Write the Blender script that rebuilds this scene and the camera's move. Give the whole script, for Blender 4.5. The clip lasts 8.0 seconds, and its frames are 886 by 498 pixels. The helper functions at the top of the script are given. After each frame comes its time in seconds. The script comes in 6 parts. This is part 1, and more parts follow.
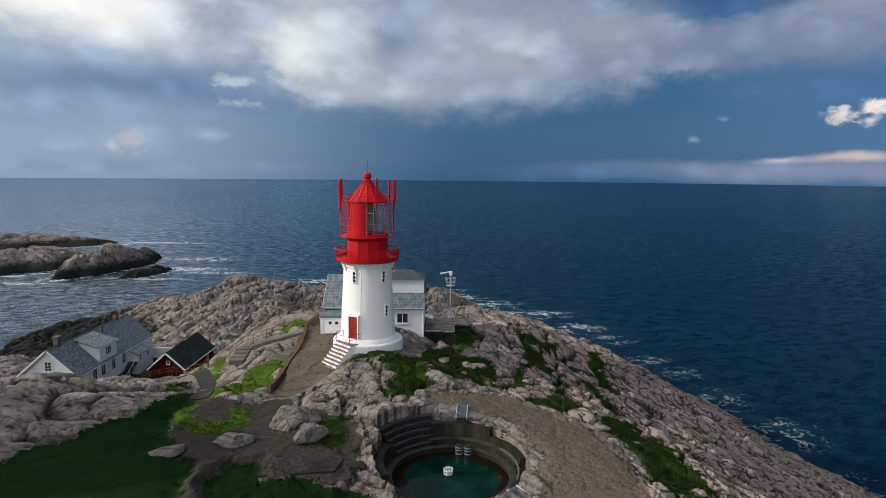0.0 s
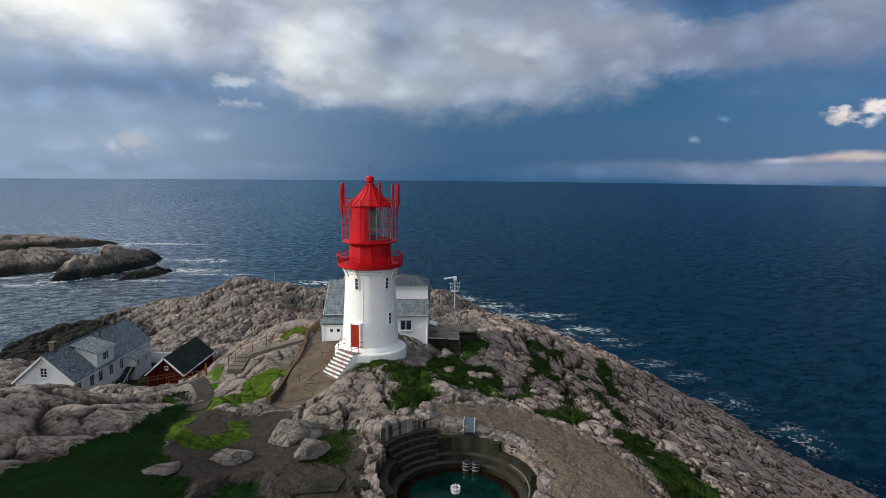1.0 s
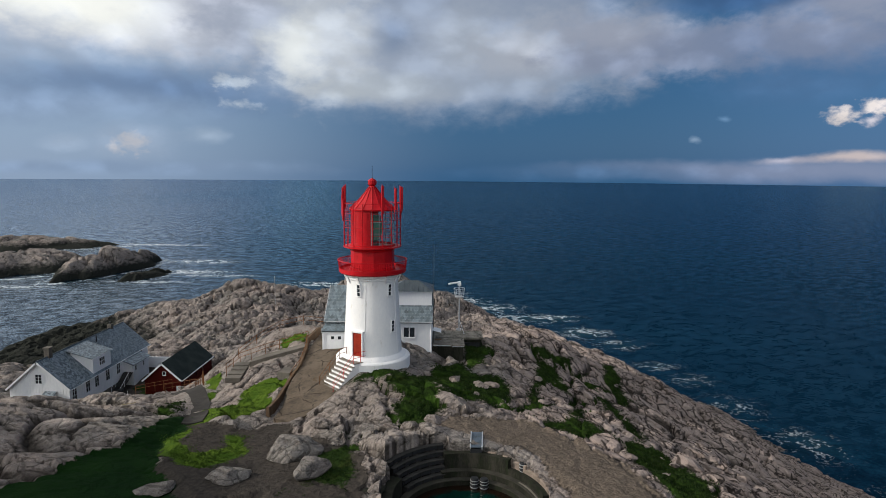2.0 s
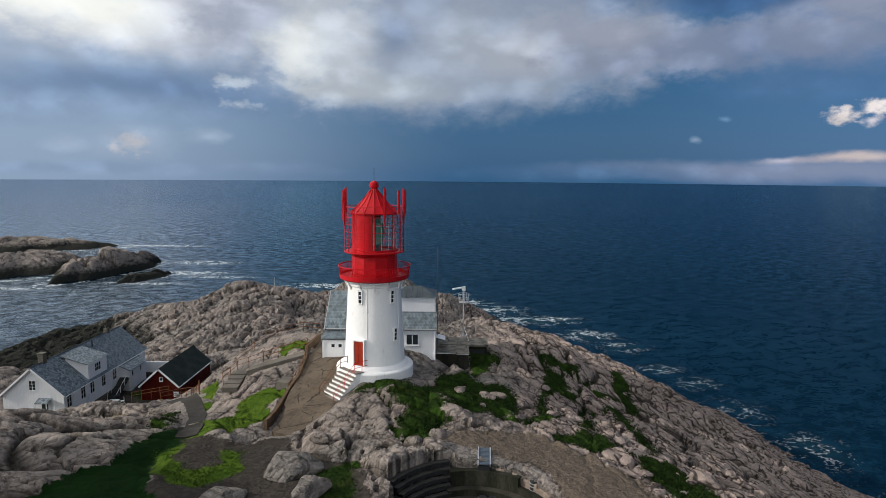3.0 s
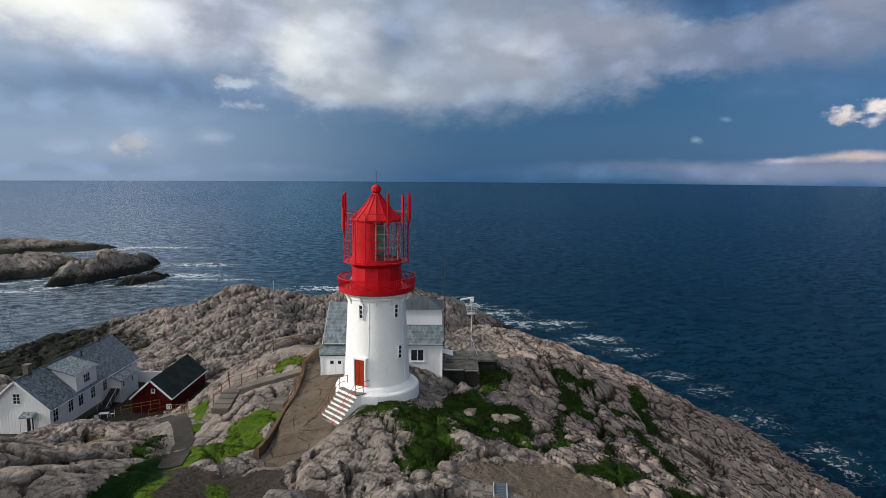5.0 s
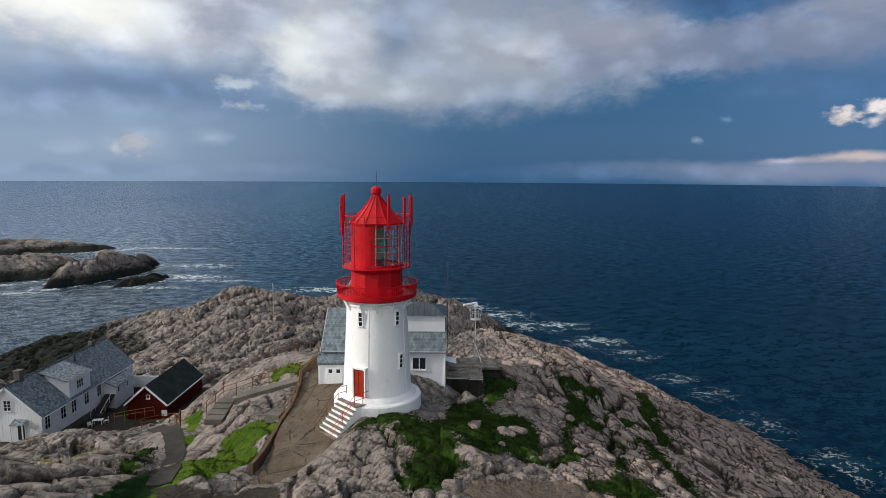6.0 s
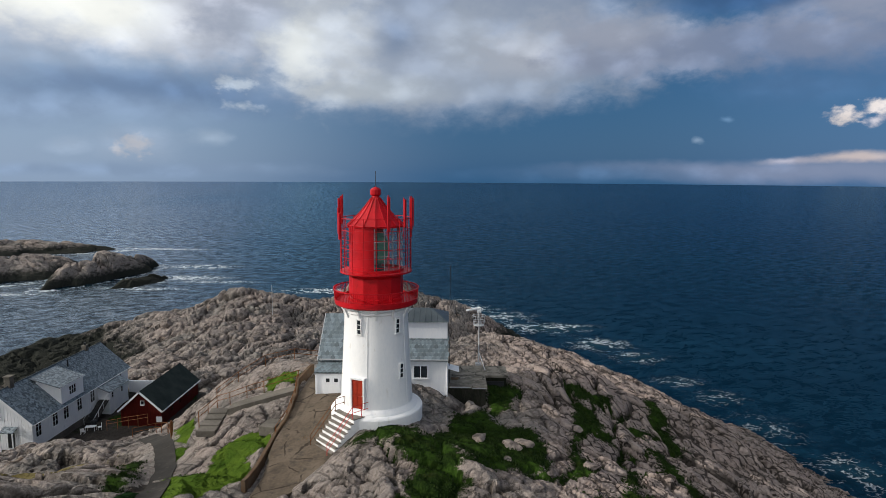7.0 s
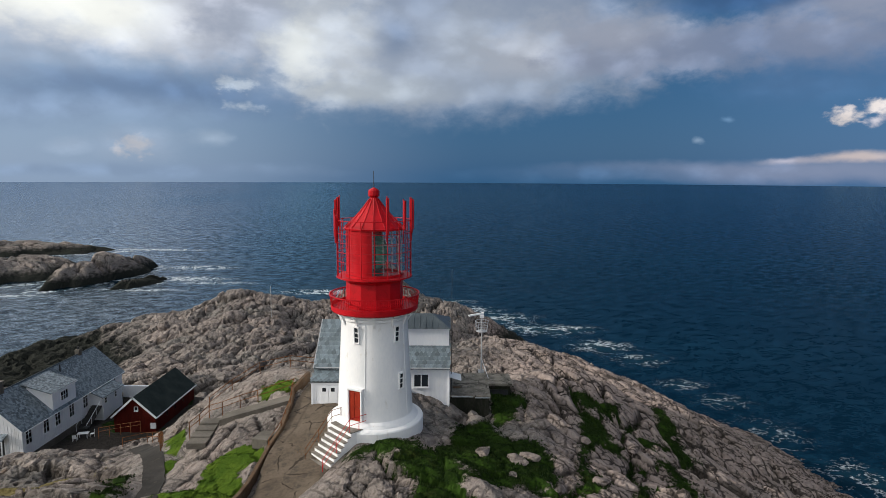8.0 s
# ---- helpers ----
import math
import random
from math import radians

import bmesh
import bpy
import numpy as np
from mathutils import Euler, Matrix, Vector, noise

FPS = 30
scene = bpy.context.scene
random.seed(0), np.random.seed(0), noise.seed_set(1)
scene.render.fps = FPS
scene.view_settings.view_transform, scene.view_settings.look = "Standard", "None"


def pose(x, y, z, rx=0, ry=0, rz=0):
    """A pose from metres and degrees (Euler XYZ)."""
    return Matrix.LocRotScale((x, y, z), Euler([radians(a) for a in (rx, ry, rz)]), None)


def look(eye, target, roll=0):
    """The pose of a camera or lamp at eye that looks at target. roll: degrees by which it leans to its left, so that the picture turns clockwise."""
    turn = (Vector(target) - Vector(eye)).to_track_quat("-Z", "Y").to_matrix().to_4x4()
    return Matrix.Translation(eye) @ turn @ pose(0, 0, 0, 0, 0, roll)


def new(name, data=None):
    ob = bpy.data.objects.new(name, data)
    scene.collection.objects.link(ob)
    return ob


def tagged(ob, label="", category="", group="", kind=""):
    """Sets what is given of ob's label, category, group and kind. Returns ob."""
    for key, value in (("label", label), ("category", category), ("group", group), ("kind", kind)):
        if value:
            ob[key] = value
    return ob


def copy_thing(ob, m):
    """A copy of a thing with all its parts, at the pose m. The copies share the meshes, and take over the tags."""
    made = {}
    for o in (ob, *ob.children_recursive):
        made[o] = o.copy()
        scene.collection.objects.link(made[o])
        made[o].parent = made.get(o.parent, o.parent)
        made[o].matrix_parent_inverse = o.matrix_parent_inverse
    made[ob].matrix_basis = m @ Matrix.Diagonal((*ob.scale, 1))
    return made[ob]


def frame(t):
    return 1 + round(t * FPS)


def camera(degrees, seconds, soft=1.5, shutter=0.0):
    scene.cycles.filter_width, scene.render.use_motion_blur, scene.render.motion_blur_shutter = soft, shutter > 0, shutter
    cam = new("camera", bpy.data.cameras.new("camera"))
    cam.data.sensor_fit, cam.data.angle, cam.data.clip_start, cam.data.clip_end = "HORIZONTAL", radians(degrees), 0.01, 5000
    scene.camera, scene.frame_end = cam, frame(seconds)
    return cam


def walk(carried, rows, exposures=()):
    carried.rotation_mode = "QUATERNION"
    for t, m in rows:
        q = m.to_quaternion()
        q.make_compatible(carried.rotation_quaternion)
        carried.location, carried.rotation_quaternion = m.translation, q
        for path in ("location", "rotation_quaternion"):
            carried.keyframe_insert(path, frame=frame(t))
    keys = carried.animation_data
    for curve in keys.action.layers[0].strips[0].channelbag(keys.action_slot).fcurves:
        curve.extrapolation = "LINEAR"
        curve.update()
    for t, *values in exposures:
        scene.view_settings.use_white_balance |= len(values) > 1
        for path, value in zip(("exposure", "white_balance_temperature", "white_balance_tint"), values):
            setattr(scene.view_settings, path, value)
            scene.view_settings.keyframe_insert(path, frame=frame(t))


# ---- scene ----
cam = camera(72.4, 8.0, soft=0.8)
# seconds, eye, yaw, pitch, roll
ROWS = [
    (0.0, 0.000, 0.000, 53.500, 0.000, -7.070, 0.570),
    (0.5, -0.220, 0.900, 53.647, 0.025, -7.059, 0.554),
    (1.0, -0.433, 1.840, 53.779, 0.050, -7.047, 0.537),
    (1.5, -0.640, 2.815, 53.897, 0.074, -7.036, 0.521),
    (3.0, -1.206, 5.913, 54.169, 0.149, -7.001, 0.472),
    (3.5, -1.375, 6.990, 54.236, 0.174, -6.989, 0.456),
    (4.0, -1.533, 8.083, 54.292, 0.199, -6.978, 0.440),
    (4.5, -1.679, 9.187, 54.338, 0.223, -6.966, 0.424),
    (6.0, -2.035, 12.528, 54.420, 0.298, -6.932, 0.375),
    (6.5, -2.124, 13.638, 54.432, 0.323, -6.920, 0.359),
    (7.0, -2.198, 14.739, 54.437, 0.347, -6.908, 0.342),
    (7.5, -2.254, 15.828, 54.436, 0.372, -6.897, 0.326),
    (8.0, -2.293, 16.900, 54.430, 0.397, -6.885, 0.310),
]
walk(cam, [(t, pose(x, y, z, 90 + pitch, 0, yaw) @ pose(0, 0, 0, 0, 0, roll)) for t, x, y, z, yaw, pitch, roll in ROWS],
     exposures=[(0.0, 0.0), (8.0, 0.0)])


# ---------------------------------------------------------------- node helpers
def lin(r, g, b):
    """Linear colour from 8-bit display values."""
    f = lambda c: c / 12.92 if c <= 0.04045 else ((c + 0.055) / 1.055) ** 2.4
    return (f(r / 255), f(g / 255), f(b / 255), 1.0)


class Nodes:
    def __init__(self, tree):
        self.tree = tree
        tree.nodes.clear()

    def add(self, kind, **values):
        node = self.tree.nodes.new(kind)
        for key, value in values.items():
            setattr(node, key, value)
        return node

    def put(self, socket, value):
        if isinstance(value, bpy.types.NodeSocket):
            self.tree.links.new(value, socket)
        elif value is not None:
            socket.default_value = value

    def math(self, op, a, b=None, c=None):
        node = self.add("ShaderNodeMath", operation=op)
        for socket, value in zip(node.inputs, (a, b, c)):
            self.put(socket, value)
        return node.outputs[0]

    def step(self, value, low, high, to_low=0.0, to_high=1.0):
        node = self.add("ShaderNodeMapRange", interpolation_type="SMOOTHSTEP")
        for i, v in enumerate((value, low, high, to_low, to_high)):
            self.put(node.inputs[i], v)
        return node.outputs[0]

    def mix(self, factor, a, b, blend="MIX"):
        node = self.add("ShaderNodeMix", data_type="RGBA", blend_type=blend, clamp_factor=True)
        self.put(node.inputs[0], factor), self.put(node.inputs[6], a), self.put(node.inputs[7], b)
        return node.outputs[2]

    def noise(self, vector, scale, detail=5.0, rough=0.55, distortion=0.0):
        node = self.add("ShaderNodeTexNoise")
        self.put(node.inputs["Vector"], vector)
        node.inputs["Scale"].default_value, node.inputs["Detail"].default_value = scale, detail
        node.inputs["Roughness"].default_value, node.inputs["Distortion"].default_value = rough, distortion
        return node.outputs["Fac"]

    def scaled(self, vector, x, y, z, rz=0.0):
        if rz:
            turned = self.add("ShaderNodeMapping")
            self.put(turned.inputs["Vector"], vector)
            turned.inputs["Rotation"].default_value = (0, 0, radians(rz))
            vector = turned.outputs[0]
        node = self.add("ShaderNodeMapping")
        self.put(node.inputs["Vector"], vector)
        node.inputs["Scale"].default_value = (x, y, z)
        return node.outputs[0]

    def warped(self, vector, scale, amount):
        """The vector pushed about by noise."""
        node = self.add("ShaderNodeTexNoise")
        self.put(node.inputs["Vector"], vector)
        node.inputs["Scale"].default_value, node.inputs["Detail"].default_value = scale, 4.0
        push = self.add("ShaderNodeVectorMath", operation="MULTIPLY_ADD")
        self.put(push.inputs[0], node.outputs["Color"])
        push.inputs[1].default_value = (amount, amount, amount)
        self.put(push.inputs[2], vector)
        return push.outputs[0]

    def voronoi(self, vector, scale, feature="F1", out="Distance"):
        node = self.add("ShaderNodeTexVoronoi", feature=feature)
        self.put(node.inputs["Vector"], vector)
        node.inputs["Scale"].default_value = scale
        return node.outputs[out]

    def bump(self, height, strength, distance, normal=None):
        node = self.add("ShaderNodeBump")
        node.inputs["Strength"].default_value, node.inputs["Distance"].default_value = strength, distance
        self.put(node.inputs["Height"], height)
        self.put(node.inputs["Normal"], normal)
        return node.outputs[0]

    def attribute(self, name):
        return self.add("ShaderNodeAttribute", attribute_name=name).outputs["Fac"]


# ---------------------------------------------------------------- world and sun
SKY = 1.1
SUN_FROM = Vector((-0.88, -0.14, 0.41)).normalized()
world = bpy.data.worlds.new("sky")
scene.world = world
world.use_nodes = True
N = Nodes(world.node_tree)
way = N.add("ShaderNodeTexCoord").outputs["Generated"]
xyz = N.add("ShaderNodeSeparateXYZ")
N.put(xyz.inputs[0], way)
azimuth = N.math("MULTIPLY", N.math("ARCTAN2", xyz.outputs[0], xyz.outputs[1]), 57.2958)
height = N.math("MULTIPLY", N.math("ARCSINE", xyz.outputs[2]), 57.2958)
large = N.noise(N.scaled(way, 1, 1, 2.2), 5.0, 6.0, 0.55)
puffs = N.noise(N.scaled(way, 1, 1, 1.7), 13.0, 5.0, 0.5, 0.2)
wisps = N.noise(N.scaled(way, 1, 1, 1.6), 48.0, 5.0, 0.58, 0.2)
lumps = N.add("ShaderNodeTexVoronoi", feature="SMOOTH_F1")
N.put(lumps.inputs["Vector"], N.warped(N.scaled(way, 1, 1, 1.5), 14.0, 0.07))
lumps.inputs["Scale"].default_value, lumps.inputs["Smoothness"].default_value = 17.0, 0.6
billow = N.math("MULTIPLY_ADD", N.math("SUBTRACT", wisps, 0.5), 0.18, N.math("SUBTRACT", 0.95, lumps.outputs["Distance"]))
drift = N.noise(N.scaled(way, 1, 1, 1.5), 9.0, 4.0, 0.5)
az2 = N.math("MULTIPLY_ADD", N.math("SUBTRACT", drift, 0.5), 4.5, azimuth)
el2 = N.math("MULTIPLY_ADD", N.math("SUBTRACT", large, 0.5), 2.6, height)

nishita = N.add("ShaderNodeTexSky", sky_type="NISHITA", sun_disc=False)
nishita.sun_elevation = math.asin(SUN_FROM.z)
nishita.sun_rotation = math.atan2(SUN_FROM.x, SUN_FROM.y)
clear = N.mix(1.0, nishita.outputs[0], (0.09, 0.09, 0.09, 1), "MULTIPLY")
# rain haze over the sea: pale to the west, deep blue to the east
haze = N.mix(N.step(azimuth, -33, 4), lin(132, 155, 184), lin(31, 84, 127))
haze = N.mix(N.step(azimuth, 14, 40), haze, lin(50, 98, 146))
sky = N.mix(0.9, clear, haze)
# the overcast goes on overhead and behind
dome = N.mix(N.step(puffs, 0.3, 0.7), lin(140, 152, 172), lin(212, 214, 218))
# brightest over the low sun in the west, darkest under the rain in the east
west_side = N.mix(N.step(puffs, 0.3, 0.7), (0.9, 0.95, 1.0, 1), (1.35, 1.33, 1.28, 1))
east_side = N.mix(N.step(puffs, 0.3, 0.7), lin(44, 64, 92), lin(84, 104, 134))
dome = N.mix(N.step(azimuth, -8, -30), dome, west_side)
dome = N.mix(N.math("MULTIPLY", N.step(azimuth, -6, 6), N.step(azimuth, 130, 90)), dome, east_side)
outside = N.math("MAXIMUM", N.step(el2, 14, 26), N.step(N.math("ABSOLUTE", azimuth), 44, 75))
sky = N.mix(outside, sky, dome)


def cloud(a, e, wide, tall, colour, edge=0.5, ragged=1.0, amount=1.0, spread=1.0):
    """A bank of cloud round an azimuth and elevation in degrees, lit unevenly."""
    global sky
    p = N.math("DIVIDE", N.math("SUBTRACT", az2, a), wide)
    q = N.math("DIVIDE", N.math("SUBTRACT", el2, e), tall)
    d = N.math("SQRT", N.math("ADD", N.math("MULTIPLY", p, p), N.math("MULTIPLY", q, q)))
    d = N.math("MULTIPLY_ADD", N.math("SUBTRACT", puffs, 0.5), 2.4 * ragged, d)
    d = N.math("MULTIPLY_ADD", N.math("SUBTRACT", wisps, 0.5), 1.6 * ragged * (1 if wide > 1.2 else 6.0), d)
    dark = tuple(c * (1 - 0.22 * spread) for c in lin(*colour)[:3]) + (1,)
    light = tuple(c * (1 + 0.12 * spread) for c in lin(*colour)[:3]) + (1,)
    tone = N.mix(N.step(N.math("ADD", N.math("MULTIPLY", puffs, 0.7), N.math("MULTIPLY", billow, 0.5)), 0.46, 0.84), dark, light)
    sky = N.mix(N.step(d, 1 + edge, 1 - edge, 0.0, amount), sky, tone)


cloud(-31, 14.4, 18, 4.4, (204, 211, 224), 0.8, 0.4)
cloud(-27, 11.2, 9, 1.2, (214, 220, 230), 0.95, 0.5, 0.8)
cloud(-30, 13.0, 8, 1.7, (246, 248, 243), 0.9, 0.5, 1, 0.4)
cloud(-17.5, 13.2, 6.5, 3.0, (194, 200, 215), 0.8, 0.5)
cloud(-25, 6.9, 11, 1.4, (104, 130, 168), 0.95, 0.5, 0.7)
cloud(-33, 9.0, 9, 0.5, (160, 177, 200), 0.95, 0.5, 0.6)
cloud(-33, 5.0, 9, 1.0, (140, 162, 192), 0.95, 0.5, 0.7)
cloud(1.5, 12.2, 18, 5.6, (136, 152, 177), 0.4, 0.2)
cloud(-2, 11.4, 15, 4.9, (156, 168, 187), 0.6, 0.25, 0.85, 0.8)
cloud(-2.5, 8.5, 12.5, 2.0, (158, 170, 188), 0.7, 0.15, 0.75, 0.6)
cloud(-11.5, 12.0, 4.2, 4.2, (196, 204, 214), 0.7, 0.6)
cloud(-13.8, 10.6, 2.0, 2.0, (222, 227, 228), 0.95, 0.6, 1, 0.5)
cloud(-4.8, 12.2, 1.8, 1.3, (124, 144, 174), 0.95, 0.4, 0.7)
cloud(-6.5, 7.7, 6.5, 1.1, (190, 199, 207), 0.95, 0.45, 0.75)
cloud(1.5, 11.8, 2.4, 2.4, (172, 182, 196), 0.95, 0.6, 0.7)
cloud(7.8, 11.0, 3.2, 2.0, (190, 195, 204), 0.95, 0.6, 0.8)
cloud(6.0, 8.0, 8, 1.0, (150, 164, 184), 0.95, 0.5, 0.6)
cloud(17, 10.6, 8, 2.0, (140, 151, 174), 0.7, 0.6)
cloud(15, 12.6, 5, 1.3, (164, 171, 188), 0.9, 0.6, 0.8)
cloud(30, 10.8, 10, 1.8, (128, 143, 172), 0.7, 0.5)
cloud(34, 13.4, 6, 1.8, (150, 160, 183), 0.9, 0.6)
cloud(25, 14.4, 5, 0.8, (66, 100, 143), 0.9, 0.4)
cloud(30, 7.4, 5, 1.2, (88, 122, 163), 0.95, 0.5, 0.6)
cloud(33.2, 4.7, 1.0, 0.5, (230, 222, 220), 0.8, 0.45)
cloud(35.4, 5.3, 1.0, 0.4, (232, 224, 222), 0.8, 0.4)
cloud(35.2, 4.2, 0.6, 0.3, (214, 208, 214), 0.9, 0.4, 0.8)
cloud(30, 0.5, 14, 0.75, (140, 153, 182), 0.8, 0.2, 0.9)
cloud(14, 0.2, 9, 0.6, (84, 118, 156), 0.95, 0.2, 0.7)
cloud(34.2, 1.45, 2.6, 0.3, (210, 198, 199), 0.9, 0.35)
cloud(29, 1.3, 1.8, 0.22, (184, 182, 196), 0.9, 0.35, 0.8)
cloud(-27.0, 2.2, 0.8, 0.5, (220, 211, 206), 0.95, 0.45)
cloud(-26.5, 2.4, 2.4, 1.0, (166, 183, 206), 0.95, 0.5, 0.6)
cloud(-18.8, 7.6, 0.9, 0.4, (186, 199, 214), 0.95, 0.45, 0.9)
cloud(-18.4, 6.05, 1.1, 0.28, (176, 191, 209), 0.95, 0.4, 0.9)
cloud(-21.2, 3.3, 1.5, 0.5, (168, 187, 209), 0.95, 0.45, 0.7)
cloud(-31.7, 2.3, 1.4, 0.45, (168, 187, 211), 0.95, 0.5, 0.7)
cloud(-30, 0.3, 12, 0.5, (138, 160, 190), 0.95, 0.25, 0.7)
cloud(22.2, 3.4, 0.22, 0.22, (146, 172, 200), 0.95, 0.2, 0.8)
cloud(24.2, 5.0, 0.4, 0.2, (120, 158, 196), 0.95, 0.2, 0.6)
background = N.add("ShaderNodeBackground")
N.put(background.inputs["Color"], sky)
background.inputs["Strength"].default_value = SKY
N.put(N.add("ShaderNodeOutputWorld").inputs["Surface"], background.outputs[0])

sun = new("sun", bpy.data.lights.new("sun", "SUN"))
sun.data.energy, sun.data.angle, sun.data.color = 3.2, radians(0.8), (1.0, 0.92, 0.82)
sun.matrix_world = look((0, 0, 0), -SUN_FROM)


# ---------------------------------------------------------------- materials
def material(name, low, high, scale=1.0, rough=0.7, grain=0.0, metal=0.0, stretch=(1, 1, 1), fine=12.0, wear=None, wear_amount=0.0, spec=None, each=0.0, cracked=0.0):
    """A surface mottled between two colours at two scales, with relief of grain metres, stains and a shade of its own for each object."""
    m = bpy.data.materials.new(name)
    m.use_nodes = True
    n = Nodes(m.node_tree)
    place = n.scaled(n.add("ShaderNodeTexCoord").outputs["Object"], *stretch)
    big, small = n.noise(place, scale, 5), n.noise(place, scale * fine, 6, 0.65)
    blend = n.math("MULTIPLY_ADD", n.math("SUBTRACT", small, 0.5), 0.7, big)
    colour = n.mix(n.step(blend, 0.25, 0.75), (*low, 1), (*high, 1))
    if wear:
        spots = n.noise(place, scale * 2.7, 8, 0.7)
        colour = n.mix(n.step(spots, 0.62 - 0.2 * wear_amount, 0.72), colour, (*wear, 1))
    if each:
        r = n.add("ShaderNodeObjectInfo").outputs["Random"]
        colour = n.mix(1.0, colour, n.mix(r, (1 - each,) * 3 + (1,), (1 + each,) * 3 + (1,)), "MULTIPLY")
    if cracked:
        line = n.step(n.voronoi(n.warped(place, 1.2, 0.5), cracked, "DISTANCE_TO_EDGE"), 0.03, 0.01)
        line = n.math("MULTIPLY", line, n.step(n.noise(place, 0.6, 4), 0.42, 0.52))
        colour = n.mix(n.math("MULTIPLY", line, 0.8), colour, tuple(0.3 * c for c in low) + (1,))
    b = n.add("ShaderNodeBsdfPrincipled")
    n.put(b.inputs["Base Color"], colour)
    n.put(b.inputs["Roughness"], n.step(small, 0.2, 0.8, max(rough - 0.12, 0.02), min(rough + 0.12, 1)))
    b.inputs["Metallic"].default_value, b.inputs["Specular IOR Level"].default_value = metal, (0.08 if rough > 0.6 else 0.3) if spec is None else spec
    if grain:
        n.put(b.inputs["Normal"], n.bump(blend, 0.6, grain))
    n.put(n.add("ShaderNodeOutputMaterial").inputs[0], b.outputs[0])
    return m


WHITE = material("white_paint", (0.74, 0.75, 0.76), (0.82, 0.82, 0.81), 0.6, 0.5, 0.006, stretch=(1, 1, 0.35), wear=(0.62, 0.6, 0.55), wear_amount=0.15)
WHITE_WOOD = material("white_boards", (0.72, 0.74, 0.78), (0.82, 0.83, 0.84), 0.5, 0.55, 0.003, stretch=(1, 1, 0.3))
RED = material("red_paint", (0.36, 0.003, 0.007), (0.50, 0.006, 0.013), 0.8, 0.42, 0.003, wear=(0.24, 0.002, 0.004), wear_amount=0.35, spec=0.2)
RED_WOOD = material("falu_red_boards", (0.05, 0.006, 0.004), (0.082, 0.009, 0.006), 0.6, 0.7, 0.004, stretch=(1, 1, 0.2))
RUST = material("rusted_rail", (0.10, 0.042, 0.018), (0.19, 0.082, 0.034), 2.0, 0.75, 0.002)
DOOR_RED = material("door_red", (0.24, 0.018, 0.006), (0.33, 0.03, 0.010), 1.5, 0.5, 0.002)
SLATE = material("slate", (0.10, 0.13, 0.15), (0.22, 0.27, 0.29), 0.9, 0.5, 0.01, each=0.35)
TAR = material("tar_paper", (0.014, 0.02, 0.02), (0.03, 0.04, 0.036), 0.6, 0.75, 0.006)
SHEET = material("dark_sheet_metal", (0.05, 0.065, 0.075), (0.09, 0.11, 0.12), 0.7, 0.42, 0.002, metal=0.3)
CONCRETE = material("concrete", (0.09, 0.082, 0.07), (0.16, 0.145, 0.125), 0.5, 0.85, 0.012, wear=(0.12, 0.11, 0.09), wear_amount=0.5)
# very dark: moss and stains, plus the pool recess's shade in one colour
DARK_CONCRETE = material("dark_mossy_concrete", (0.011, 0.012, 0.009), (0.042, 0.040, 0.032), 1.1, 0.85, 0.02, stretch=(1, 1, 0.3), wear=(0.012, 0.018, 0.008), wear_amount=0.9)
TREAD = material("worn_tread", (0.13, 0.115, 0.10), (0.22, 0.2, 0.175), 2.0, 0.85, 0.006)
DARK_WOOD = material("weathered_planks", (0.02, 0.02, 0.02), (0.055, 0.053, 0.05), 1.2, 0.8, 0.006, stretch=(0.3, 2, 2))
STEEL = material("galvanised_steel", (0.42, 0.44, 0.46), (0.58, 0.6, 0.62), 3.0, 0.4, 0.001, metal=0.6)
GREY_PAINT = material("grey_paint", (0.3, 0.31, 0.32), (0.42, 0.43, 0.44), 2.0, 0.5)
# near black; stands for the shade inside openings, also paints dark fittings
DARK = material("dark_interior", (0.012, 0.014, 0.016), (0.025, 0.027, 0.03), 2.0, 0.5)
BLUE_PANEL = material("blue_steel_grating", (0.09, 0.12, 0.16), (0.15, 0.19, 0.24), 2.0, 0.45, 0.003, metal=0.4)


def plain_glass(name, colour, rough, alpha):
    m = bpy.data.materials.new(name)
    m.use_nodes = True
    n = Nodes(m.node_tree)
    b = n.add("ShaderNodeBsdfPrincipled")
    b.inputs["Base Color"].default_value, b.inputs["Roughness"].default_value = (*colour, 1), rough
    b.inputs["IOR"].default_value, b.inputs["Alpha"].default_value = 1.5, alpha
    n.put(n.add("ShaderNodeOutputMaterial").inputs[0], b.outputs[0])
    return m


PANE = plain_glass("window_glass", (0.02, 0.025, 0.03), 0.05, 1.0)
LANTERN_GLASS = plain_glass("lantern_glass", (0.5, 0.6, 0.6), 0.03, 0.07)
LENS_GLASS = plain_glass("lens_glass", (0.09, 0.34, 0.24), 0.06, 1.0)


# ---------------------------------------------------------------- mesh helpers
def mesh_object(name, verts, faces, mat, smooth=False, parent=None):
    me = bpy.data.meshes.new(name)
    me.from_pydata(verts, [], faces)
    me.update()
    me.materials.append(mat)
    me.polygons.foreach_set("use_smooth", [smooth] * len(me.polygons))
    ob = new(name, me)
    ob.parent = parent
    return ob


